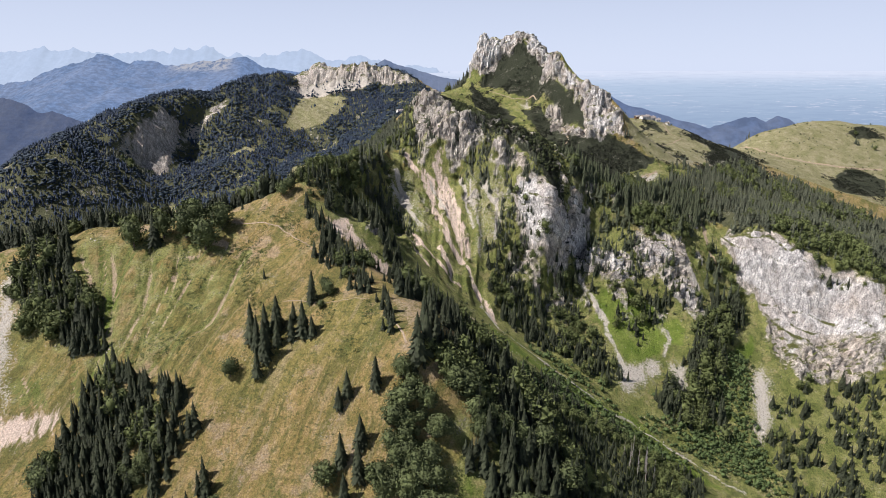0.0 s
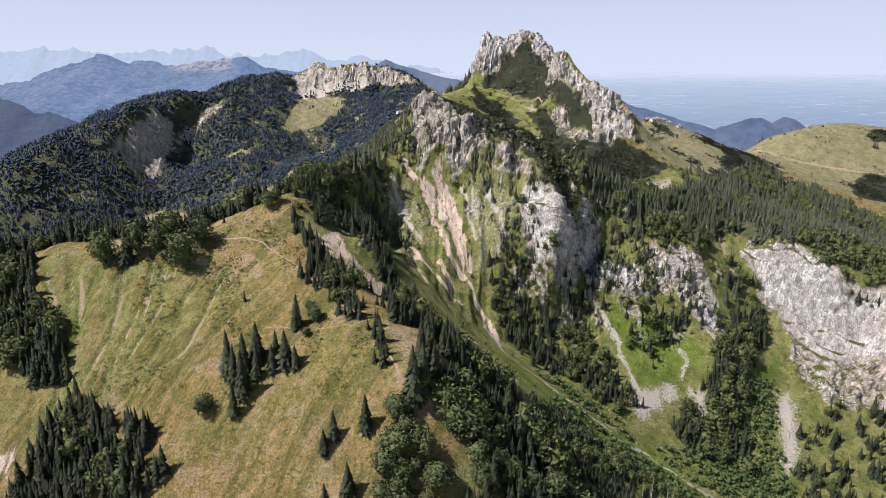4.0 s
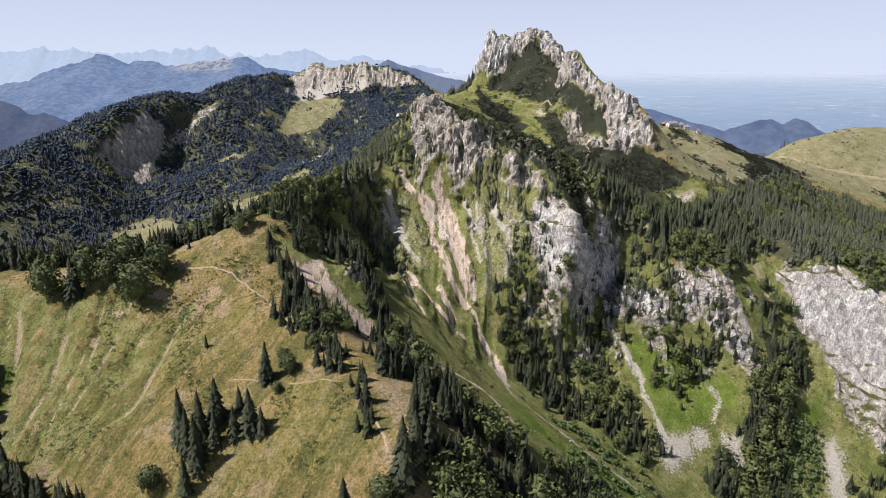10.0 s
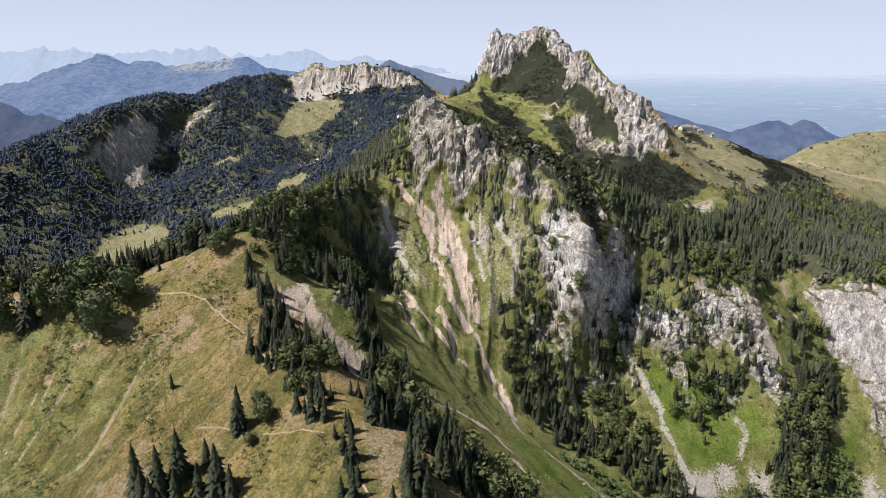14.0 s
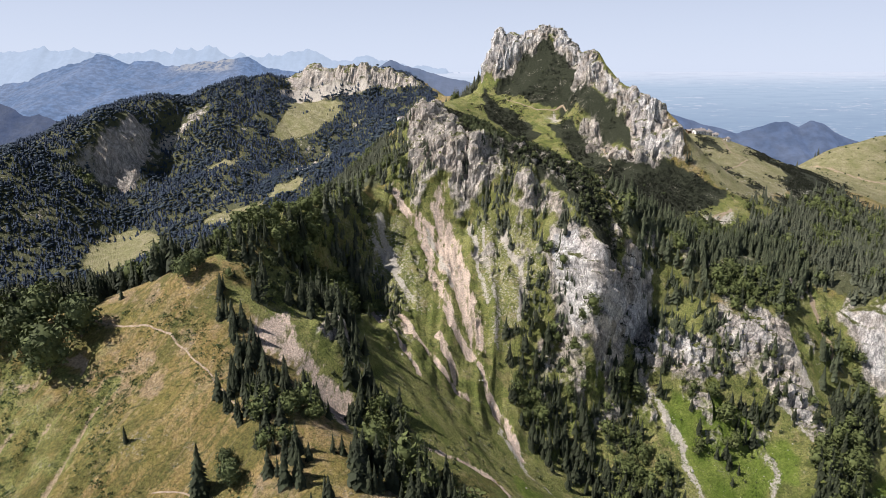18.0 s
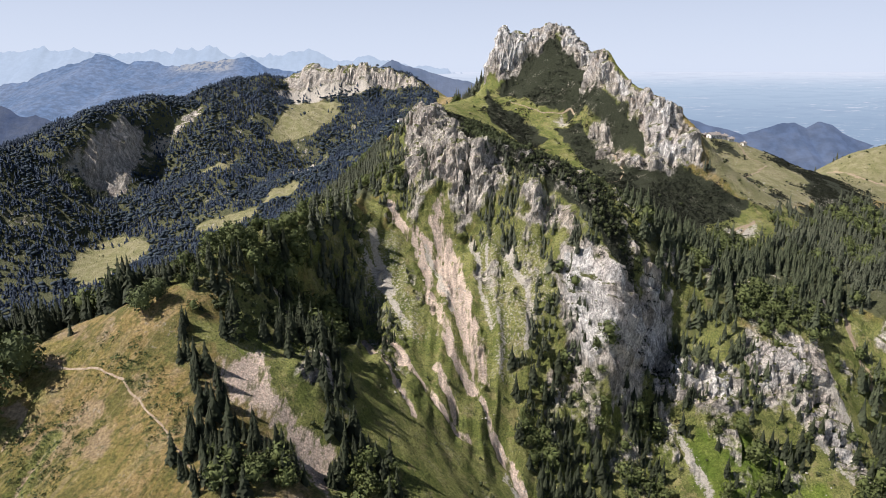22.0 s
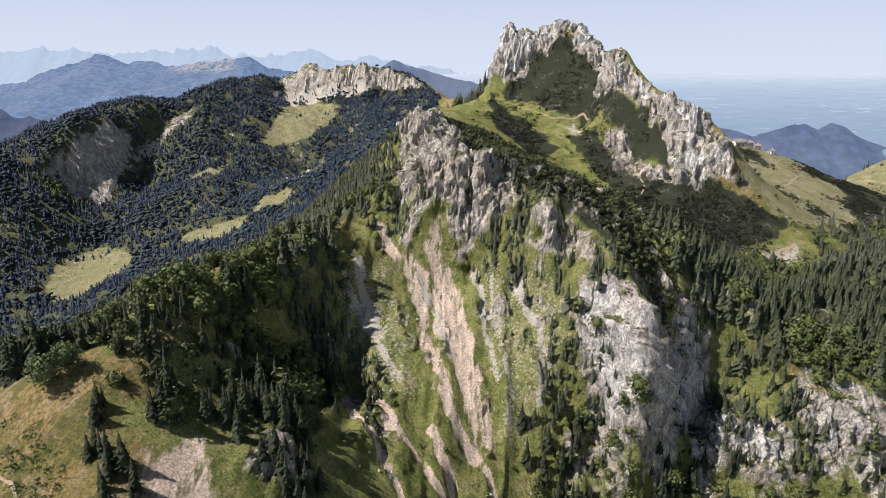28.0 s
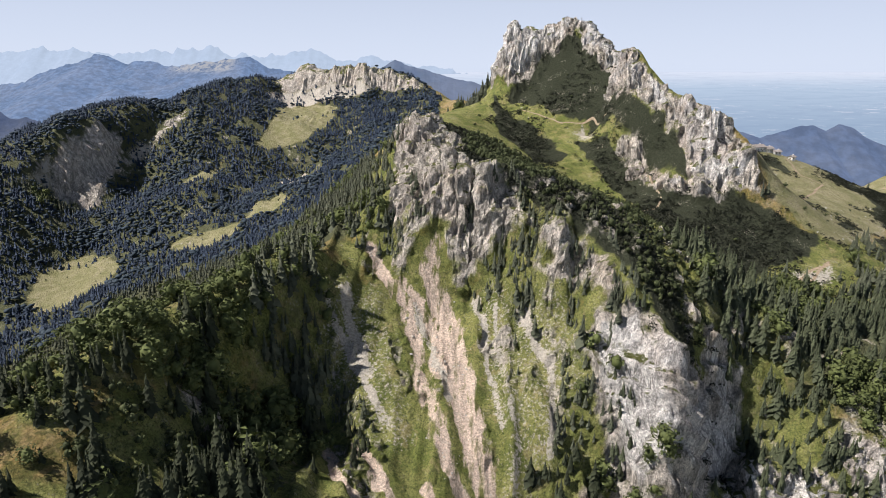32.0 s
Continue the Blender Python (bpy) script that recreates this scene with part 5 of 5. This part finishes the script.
SPRUCE_FINE = [spruce_shape(26, 10, 30 + k, 0.200 + 0.025 * (k % 3), 0.01 * (k - 2)) for k in range(5)]
SPRUCE_MID = [skirt_shape(8, 4, 50 + k, 0.175 + 0.025 * (k % 3)) for k in range(7)]
SPRUCE_FAR = [skirt_shape(3, 3, 60 + k, 0.21 + 0.03 * (k % 2), 3) for k in range(5)]
BEECH_FINE = [leafy_shape(26, 34, 70 + k, 0.38, 0.06, 0.044, 0.86) for k in range(4)]
SPRUCE_NEAR = [skirt_shape(11, 6, 150 + k, 0.180 + 0.022 * (k % 3), 5) for k in range(7)]
BEECH_NEAR = [leafy_shape(14, 11, 170 + k, 0.36, 0.04, 0.070) for k in range(5)]
BEECH_MID = [leafy_shape(10, 7, 80 + k, 0.36, 0.04, 0.085, 0.7) for k in range(4)]
BEECH_FAR = [cluster_shape(1, 85 + k) for k in range(4)]
BUSH = [leafy_shape(5, 4, 90 + k, 0.6, 0.0, 0.17) for k in range(4)]
MOUND = [mound_shape(12, 95 + k) for k in range(4)]


def tree_kinds(kind, shapes, material, trunk, label):
    out = []
    for k, (co, tri) in enumerate(shapes):
        crown = mesh_from(kind + "_crown", co, tri, True)
        crown.materials.append(material)
        out.append(crown)
    return out, trunk, label


SPRUCES, SPRUCE_TRUNK, _ = tree_kinds("spruce", SPRUCE_FINE, NEEDLES, trunk_mesh("spruce_trunk", 0.018, 0.5, BARK), "")
BEECHES, BEECH_TRUNK, _ = tree_kinds("beech", BEECH_FINE, DENSE_LEAVES, trunk_mesh("beech_trunk", 0.03, 0.45, BARK, 4), "")


def plant(kind, x, y, z, h, wide, label, group):
    """A tree of its own: an Empty at its foot, trunk and crown."""
    crowns, trunk = (SPRUCES, SPRUCE_TRUNK) if kind == "spruce_tree" else (BEECHES, BEECH_TRUNK)
    foot = new(kind)
    foot.matrix_world = pose(x, y, z - 0.25, 0, 0, RNG.uniform(0, 360)) @ Matrix.Diagonal((h * wide, h * wide, h, 1))
    part("trunk", trunk, foot)
    part("crown", crowns[RNG.randint(len(crowns))], foot)
    return tagged(foot, label, "tree", group)


def heights(n, low, high):
    return RNG.uniform(low, high, n) * RNG.uniform(0.55, 1.12, n)


# ---- single trees of the meadow: kind, x, y, height ----
def meadow_trees(*rows):
    for kind, x, y, h in rows:
        z = float(on_grid(GRID_Z, np.array([float(x)]), np.array([float(y)]))[0])
        if kind == "s":
            plant("spruce_tree", x, y, z, h * 0.95, RNG.uniform(0.9, 1.15), "dark green spruce standing on the dry grass meadow", "spruces on the meadow")
        else:
            plant("beech_tree", x, y, z, h, RNG.uniform(1.0, 1.25), "rounded green beech at the edge of the meadow", "beeches on the meadow")


meadow_trees(("s", -102, 342, 7), ("s", -100, 305, 24), ("s", -93, 306, 20), ("s", -88, 311, 20), ("s", -91, 296, 24), ("s", -94, 290, 18), ("b", -109, 293, 11), ("s", -79, 304, 15),
             ("s", -73, 305, 20), ("s", -68, 303, 13), ("s", -72, 326, 19), ("b", -63, 327, 9), ("b", -66, 319, 5), ("s", -32, 272, 18), ("s", -46, 273, 15), ("s", -50, 270, 13))
meadow_trees(("b", -19, 272, 12), ("s", -38, 256, 18), ("s", -47, 252, 19), ("s", -38, 246, 22), ("b", -54, 247, 14), ("s", -44, 240, 18), ("s", -12, 277, 27), ("s", -8, 281, 24), ("s", -80, 315, 11),
             ("b", -194, 382, 19), ("b", -176, 385, 18), ("b", -161, 383, 20), ("b", -147, 376, 21), ("b", -159, 393, 20), ("b", -140, 388, 19), ("s", -180, 381, 23))
meadow_trees(("b", -104, 404, 10), ("b", -66, 333, 7), ("s", -143, 405, 8), ("s", -131, 404, 6), ("b", -100, 408, 9), ("s", -96, 300, 22), ("s", -86, 302, 17), ("s", -10, 300, 12), ("s", -6, 294, 10))


# ---- woods ----
def woods():
    """Trees of every wooded outline; the nearest three hundred spruces and a hundred and eighty beeches stand singly."""
    spruces, beeches, far_spruces, far_beeches, bushes, alders, mounds, tufts = [], [], [], [], [], [], [], []
    for kind, name, pts in ZONES:
        far = name in ("rear_wood", "valley_wood")
        if kind in ("spruce", "mixed", "mixedlow", "sparse", "lee"):
            gap = {"spruce": 3.7, "mixed": 4.7, "mixedlow": 4.0, "sparse": 5.2, "lee": 3.7}[kind]
            if name in ("edge_strip", "lee_trees", "fore_forest"):
                gap = 2.9
            gap = {"right_slope": 3.6, "west_wood": 3.2, "gully_strip": 3.0, "lee_clump_a": 2.8, "lee_clump_b": 3.0, "valley_forest": 3.1, "low_forest": 3.1, "gully_wood": 2.9, "near_forest": 3.4, "near_beech": 3.6, "spur_wood": 3.2, "chute_forest": 3.1, "shelf_up": 4.0, "shelf_edge": 3.8, "rear_wood": 3.7, "back_slope": 5.2, "crest_wood": 3.5, "lee_wood": 3.9, "tower_flank": 3.3}.get(name, gap)
            if name in ("shelf", "shelf_right", "cliff_top_trees"):
                gap = 3.4
            s = scatter(pts, gap, 0.95 if kind != "sparse" else 0.7, 0.97 if kind in ("sparse", "lee") else 0.78, 0.30 if kind != "sparse" else 0.42, 0.5 if kind == "sparse" else 0.9)
            if min(p[1] for p in pts) > 560:
                clear = on_grid(COVER["dry"], s[:, 0], s[:, 1])
                clear = clear * (0.1 + 2.2 * fbm(s[:, 0] / 22 + 7, s[:, 1] / 22, 3))
                s = s[RNG.rand(len(s)) > 1.2 * clear + 1.6 * on_grid(COVER["rock"], s[:, 0], s[:, 1])]
            leafy = 0.17 if name == "rear_wood" else 0.50 if name == "near_beech" else 0.30 if name in ("near_forest", "spur_wood") else 0.36 if name == "crest_wood" else {"spruce": 0.10, "mixed": 0.24, "mixedlow": 0.55, "sparse": 0.14, "lee": 0.30}[kind]
            leaf = fbm(s[:, 0] / 25 + 40, s[:, 1] / 25, 2) + RNG.uniform(-0.15, 0.15, len(s)) < leafy + 0.22
            low, high = {"spruce": (9, 17), "mixed": (10, 18), "mixedlow": (3, 7), "sparse": (6, 13), "lee": (6, 12)}[kind]
            if name in ("rear_wood", "back_slope", "valley_wood"):
                low, high = (5.5, 9.5) if far else (7, 12)
            if name in ("lee_trees", "edge_strip", "lee_low", "path_edge", "bowl_trees", "foot_trees", "valley_forest"):
                low, high = 7, 13
            if name == "crest_wood":
                low, high = 6, 12
            if name == "gully_wood":
                low, high = 4, 9
            if name in ("west_wood", "gully_strip"):
                low, high = 11, 18
            if name == "right_slope":
                low, high = 7, 13
            if name == "tower_flank":
                low, high = 6, 11
            if name.startswith(("shelf", "cliff_top")):
                low, high = 8, 13
            if name in ("shelf_up", "shelf_edge"):
                low, high = 10, 17
            if name in ("shelf", "valley_forest", "low_forest", "chute_forest", "bowl_trees", "foot_trees", "tower_flank"):
                mid = np.mean(pts, 0)
                more = scatter([tuple(mid + 1.22 * (np.array(p) - mid)) for p in pts], 6.5, 0.6, 0.9, 0.52)
                s, leaf = np.concatenate([s, more]), np.concatenate([leaf, RNG.rand(len(more)) < 0.15])
            open_bed = off_line(GULLY_BED, s[:, 0], s[:, 1]) > RNG.uniform(4, 10, len(s))
            s, leaf = s[open_bed], leaf[open_bed]
            h = heights(len(s), low, high)
            rows = np.column_stack([s[:, :2], s[:, 2] - 0.4, h, RNG.uniform(0.85, 1.25, len(s)) * (1.6 if far else 1.0)])
            (far_spruces if far else spruces).append(rows[~leaf])
            (far_beeches if far else beeches).append(rows[leaf] * (1, 1, 1, 0.8, 1.15))
        elif kind == "alder":
            s = scatter(pts, 2.6, 0.9, 0.8, 0.46 if name == "gully_fill" else 0.0)
            s = s[off_line(GULLY_BED, s[:, 0], s[:, 1]) > RNG.uniform(3, 9, len(s))]
            alders.append(np.column_stack([s[:, :2], s[:, 2] - 0.3, heights(len(s), 2.0, 4.5), RNG.uniform(0.8, 1.2, len(s))]))
        elif kind == "pine":
            mid = np.mean(pts, 0)
            s = np.concatenate([scatter(pts, 2.0, 0.95, 0.8, 0.36, 0.9, 2.6), scatter([tuple(mid + 1.4 * (np.array(p) - mid)) for p in pts], 2.4, 0.8, 0.8, 0.50, 0.9, 2.0)])
            mounds.append(np.column_stack([s[:, :2], s[:, 2] - 0.2, heights(len(s), 0.9, 2.2), RNG.uniform(0.8, 1.4, len(s))]))
        elif kind == "tuft":
            s = scatter(pts, 1.4, 0.8, 0.8, 0.51)
            tufts.append(np.column_stack([s[:, :2], s[:, 2] - 0.1, heights(len(s), 0.5, 1.2), RNG.uniform(0.9, 1.5, len(s))]))
        elif kind == "strip":
            s = scatter(pts, 2.5, 0.95, 1.0, 0.30, 0.2)
            spruces.append(np.column_stack([s[:, :2], s[:, 2] - 0.4, heights(len(s), 4, 9), RNG.uniform(0.9, 1.3, len(s))]))
        elif kind == "shrub":
            s = scatter(pts, 2.6, 0.85, 0.9)
            bushes.append(np.column_stack([s[:, :2], s[:, 2] - 0.3, heights(len(s), 1.5, 5.0), RNG.uniform(0.6, 1.0, len(s))]))
        if kind in ("rock", "sparse", "dry", "green"):
            s = scatter(pts, 6.5, 0.30 if kind == "rock" else 0.12, 0.6, 0.42)
            bushes.append(np.column_stack([s[:, :2], s[:, 2] - 0.3, heights(len(s), 1.0, 3.2), RNG.uniform(0.7, 1.1, len(s))]))
    for kind, name, width, pts in STREAKS:
        if kind == "groove":
            p = np.array(pts, float)
            k = RNG.randint(0, len(p) - 1, int(width * 5))
            t = RNG.rand(len(k), 1)
            q = p[k] * (1 - t) + p[k + 1] * t + RNG.normal(size=(len(k), 2)) * width * 0.28
            spruces.append(np.column_stack([q, on_grid(GRID_Z, q[:, 0], q[:, 1]) - 0.6, heights(len(q), 4, 8), RNG.uniform(1.0, 1.35, len(q))]))
    spruces, beeches = np.concatenate(spruces), np.concatenate(beeches)
    spruces, beeches = spruces[np.argsort(spruces[:, 1])], beeches[np.argsort(beeches[:, 1])]
    for x, y, z, h, w in spruces[:262]:
        plant("spruce_tree", x, y, z, h, w, "dark green spruce in a dense wood on the slope", "spruces of the near wood")
    for x, y, z, h, w in beeches[:180]:
        plant("beech_tree", x, y, z, h, w, "broad green beech among dark spruces", "beeches of the near wood")
    spruces, beeches = spruces[262:], beeches[180:]
    near = spruces[:, 1] < 490 + 110 * smooth(60, 110, spruces[:, 0]) * (1 - smooth(230, 260, spruces[:, 0]))
    by = beeches[:, 1] < 480 + 150 * smooth(60, 110, beeches[:, 0]) * (1 - smooth(230, 260, beeches[:, 0]))
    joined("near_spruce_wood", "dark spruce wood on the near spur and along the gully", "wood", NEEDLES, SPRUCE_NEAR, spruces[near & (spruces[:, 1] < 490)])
    joined("shelf_spruce_wood", "tall spruces in the wood above the cliffs", "wood", SHELF_LIT_NEEDLES, SPRUCE_NEAR, spruces[near & (spruces[:, 1] >= 490)])
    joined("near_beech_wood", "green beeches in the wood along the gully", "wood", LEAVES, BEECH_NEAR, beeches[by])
    joined("spruce_wood", "dark spruce wood covering the steep slopes", "wood", SLOPE_HAZE_NEEDLES, SPRUCE_MID, spruces[~near])
    joined("beech_wood", "lighter green beeches mixed into the spruce wood", "wood", LEAVES, BEECH_MID, beeches[~by])
    joined("distant_spruce_wood", "dark spruce wood on the far ridge", "wood", HAZED_NEEDLES, SPRUCE_FAR, np.concatenate(far_spruces))
    joined("distant_beech_wood", "green beeches in the far wood", "wood", HAZED_LEAVES, BEECH_FAR, np.concatenate(far_beeches))
    joined("alder_thicket", "fresh green alder thicket along the gully", "thicket", ALDER, BUSH, np.concatenate(alders))
    joined("dwarf_pine_thicket", "low dark green dwarf pine covering the rocky ridge", "thicket", SHRUB, MOUND, np.concatenate(mounds))
    joined("bilberry_tufts", "low dark green bilberry tufts in patches on the dry meadow", "tufts", ALDER, MOUND, np.concatenate(tufts))
    joined("bushes", "small green bushes on rock ledges and grass", "bushes", BUSH_LEAVES, BUSH, np.concatenate(bushes))


woods()


# ---- dead spruces below the near wood ----
def dead_spruce():
    foot = new("dead_spruce")
    part("trunk", trunk_mesh("dead_trunk", 0.016, 0.95, DEAD), foot)
    bm = bmesh.new()
    r = random.Random(4)
    for k in range(26):
        z, t = 0.25 + 0.68 * k / 26, r.uniform(0, 6.28)
        q = 0.09 * (1.1 - z)
        c, s = math.cos(t), math.sin(t)
        v = [bm.verts.new(p) for p in ((0, 0, z + 0.01), (0, 0, z - 0.006), (q * c, q * s, z - 0.02), (q * 0.5 * c - 0.006 * s, q * 0.5 * s + 0.006 * c, z))]
        bm.faces.new((v[0], v[2], v[1]))
        bm.faces.new((v[0], v[3], v[2]))
    me = bpy.data.meshes.new("dead_boughs")
    bm.to_mesh(me)
    bm.free()
    me.materials.append(DEAD)
    part("boughs", me, foot)
    return tagged(foot, "bare grey dead spruce standing in the wood", "dead tree", "dead spruces")


def dead_stand():
    first = dead_spruce()
    r = random.Random(9)
    for k in range(9):
        x, y = r.uniform(104, 130), r.uniform(306, 326)
        z = float(on_grid(GRID_Z, np.array([x]), np.array([y]))[0])
        m = pose(x, y, z - 0.3, 0, 0, r.uniform(0, 360)) @ Matrix.Scale(r.uniform(14, 20), 4)
        if k == 0:
            first.matrix_world = m
        else:
            copy_thing(first, m).matrix_world = m


dead_stand()


# ---- boulders ----
def boulder_shape(seed):
    r = np.random.RandomState(seed)
    bm = bmesh.new()
    bmesh.ops.create_icosphere(bm, subdivisions=1, radius=0.5)
    co = np.array([v.co[:] for v in bm.verts])
    bm.verts.ensure_lookup_table()
    tri = np.array([[v.index for v in f.verts] for f in bm.faces])
    bm.free()
    co *= r.uniform(0.7, 1.2, (len(co), 1)) * (1.0, 0.85, 0.7)
    return co + (0, 0, 0.25), tri


def boulders():
    spots = []
    for kind, name, pts in ZONES:
        if name in ("alm_stones", "alm", "pasture_b", "gully_grass", "pocket", "right_slope", "left_green", "stonefield", "right_scree"):
            s = scatter(pts, 3.2, 0.25 if kind != "pale" else 0.5, 0.7, 0.45)
            spots.append(s)
    for kind, name, width, pts in STREAKS:
        if kind in ("scree", "pale") and width > 3.2:
            p = np.array(pts, float)
            k = RNG.randint(0, len(p) - 1, 45)
            t = RNG.rand(45, 1)
            q = p[k] * (1 - t) + p[k + 1] * t + RNG.normal(size=(45, 2)) * width * 0.5
            spots.append(np.column_stack([q, on_grid(GRID_Z, q[:, 0], q[:, 1])]))
    s = np.concatenate(spots)
    joined("boulders", "pale limestone boulders strewn over grass and scree", "boulders", STONE, [boulder_shape(k) for k in range(4)],
           np.column_stack([s[:, :2], s[:, 2] - 0.1, 0.35 + 1.0 * RNG.rand(len(s)) ** 3, RNG.uniform(0.8, 1.4, len(s))]))


boulders()


# ---- alpine lodges and the summit cross ----
def box(bm, lo, hi):
    v = [bm.verts.new((x, y, z)) for z in (lo[2], hi[2]) for y in (lo[1], hi[1]) for x in (lo[0], hi[0])]
    for f in ((0, 2, 3, 1), (4, 5, 7, 6), (0, 1, 5, 4), (1, 3, 7, 5), (3, 2, 6, 7), (2, 0, 4, 6)):
        bm.faces.new([v[i] for i in f])


def solid(name, build, material, parent, label=""):
    bm = bmesh.new()
    build(bm)
    bmesh.ops.recalc_face_normals(bm, faces=bm.faces)
    me = bpy.data.meshes.new(name)
    bm.to_mesh(me)
    bm.free()
    me.materials.append(material)
    return part(name, me, parent, label)


def alpine_house(x, y, turn, length, width, eaves, label, wall=None):
    z = float(on_grid(GRID_Z, np.array([float(x)]), np.array([float(y)]))[0])
    foot = new("alpine_house")
    ridge = eaves + width * 0.24

    def walls(bm):
        l, w = length / 2, width / 2
        a = [bm.verts.new((-l, s * w, h)) for s, h in ((-1, -2), (1, -2), (1, eaves))] + [bm.verts.new((-l, 0, ridge)), bm.verts.new((-l, -w, eaves))]
        b = [bm.verts.new((l, v.co.y, v.co.z)) for v in a]
        bm.faces.new(a)
        bm.faces.new(b[::-1])
        for i in range(5):
            bm.faces.new((a[i], a[(i + 1) % 5], b[(i + 1) % 5], b[i]))

    body = solid("wall", walls, wall or PLASTER, foot)
    for side in (-1, 1):
        def slab(bm, side=side):
            l, w = length / 2 + 0.8, width / 2 + 0.9
            low = eaves - 0.9 * 0.48 + 0.05
            p = [(-l, 0, ridge + 0.06), (l, 0, ridge + 0.06), (l, side * w, low), (-l, side * w, low)]
            lo = [bm.verts.new(q) for q in p]
            hi = [bm.verts.new((q[0], q[1], q[2] + 0.28)) for q in p]
            bm.faces.new(lo)
            bm.faces.new(hi[::-1])
            for i in range(4):
                bm.faces.new((lo[i], lo[(i + 1) % 4], hi[(i + 1) % 4], hi[i]))
        solid("roof_slope", slab, SHINGLE, foot, "grey shingle roof slope")
    solid("chimney", lambda bm: box(bm, (length * 0.2, -0.4, ridge - 0.6), (length * 0.2 + 0.7, 0.4, ridge + 1.1)), PLASTER, foot)
    for row in range(int(eaves // 2.7)):
        for k in range(int(length // 3)):
            cx, cz = -length / 2 + 1.6 + 3 * k, 1.0 + 2.7 * row
            for side in (-1, 1):
                yy = side * (width / 2 + 0.02)
                w = solid("window", lambda bm: box(bm, (cx - 0.6, min(yy, yy - side * 0.1), cz), (cx + 0.6, max(yy, yy - side * 0.1) + 0.02, cz + 1.2)), TIMBER, foot)
                solid("pane", lambda bm: box(bm, (cx - 0.48, yy + (0.024 if side > 0 else -0.03), cz + 0.12), (cx + 0.48, yy + (0.05 if side > 0 else -0.004), cz + 1.08)), GLASS, w)
    solid("door", lambda bm: box(bm, (-length / 2 - 0.06, -0.55, -0.2), (-length / 2 + 0.1, 0.55, 2.0)), TIMBER, foot)
    foot.matrix_world = pose(x, y, z, 0, 0, turn)
    return tagged(foot, label, "house", "alpine lodges")


alpine_house(265, 846, 20, 12, 7, 3.6, "long white lodge with a grey roof on the pass")
alpine_house(275, 848, 25, 8, 6, 3.4, "white lodge with a grey roof beside the pasture")
alpine_house(282, 846, 10, 6, 5, 2.8, "low white hut with a grey roof by the path", None)
alpine_house(294, 842, 35, 5, 4, 2.8, "small white hut standing alone on the grass")
alpine_house(257, 850, 15, 7, 5, 2.8, "brown timber barn beside the lodges", TIMBER)
alpine_house(-81, 1300, 30, 24, 12, 5.6, "large mountain inn on a small pasture below the far cliffs")


def summit_cross(x, y):
    z = float(on_grid(GRID_Z, np.array([float(x)]), np.array([float(y)]))[0])
    foot = new("summit_cross")
    solid("post", lambda bm: box(bm, (-0.16, -0.16, -1.5), (0.16, 0.16, 7.0)), METAL, foot)
    solid("crossbar", lambda bm: box(bm, (-1.6, -0.13, 4.9), (1.6, 0.13, 5.2)), METAL, foot)
    for s in (-1, 1):
        solid("stay", lambda bm: box(bm, (s * 1.0 - 0.06, -0.06, -1.2), (s * 1.0 + 0.06, 0.06, 2.2)), METAL, foot)
    foot.matrix_world = pose(x, y, z, 0, 0, 8) @ Matrix.Scale(0.6, 4)
    tagged(foot, "tall grey metal cross on the rocky summit", "cross")


summit_cross(106, 838)
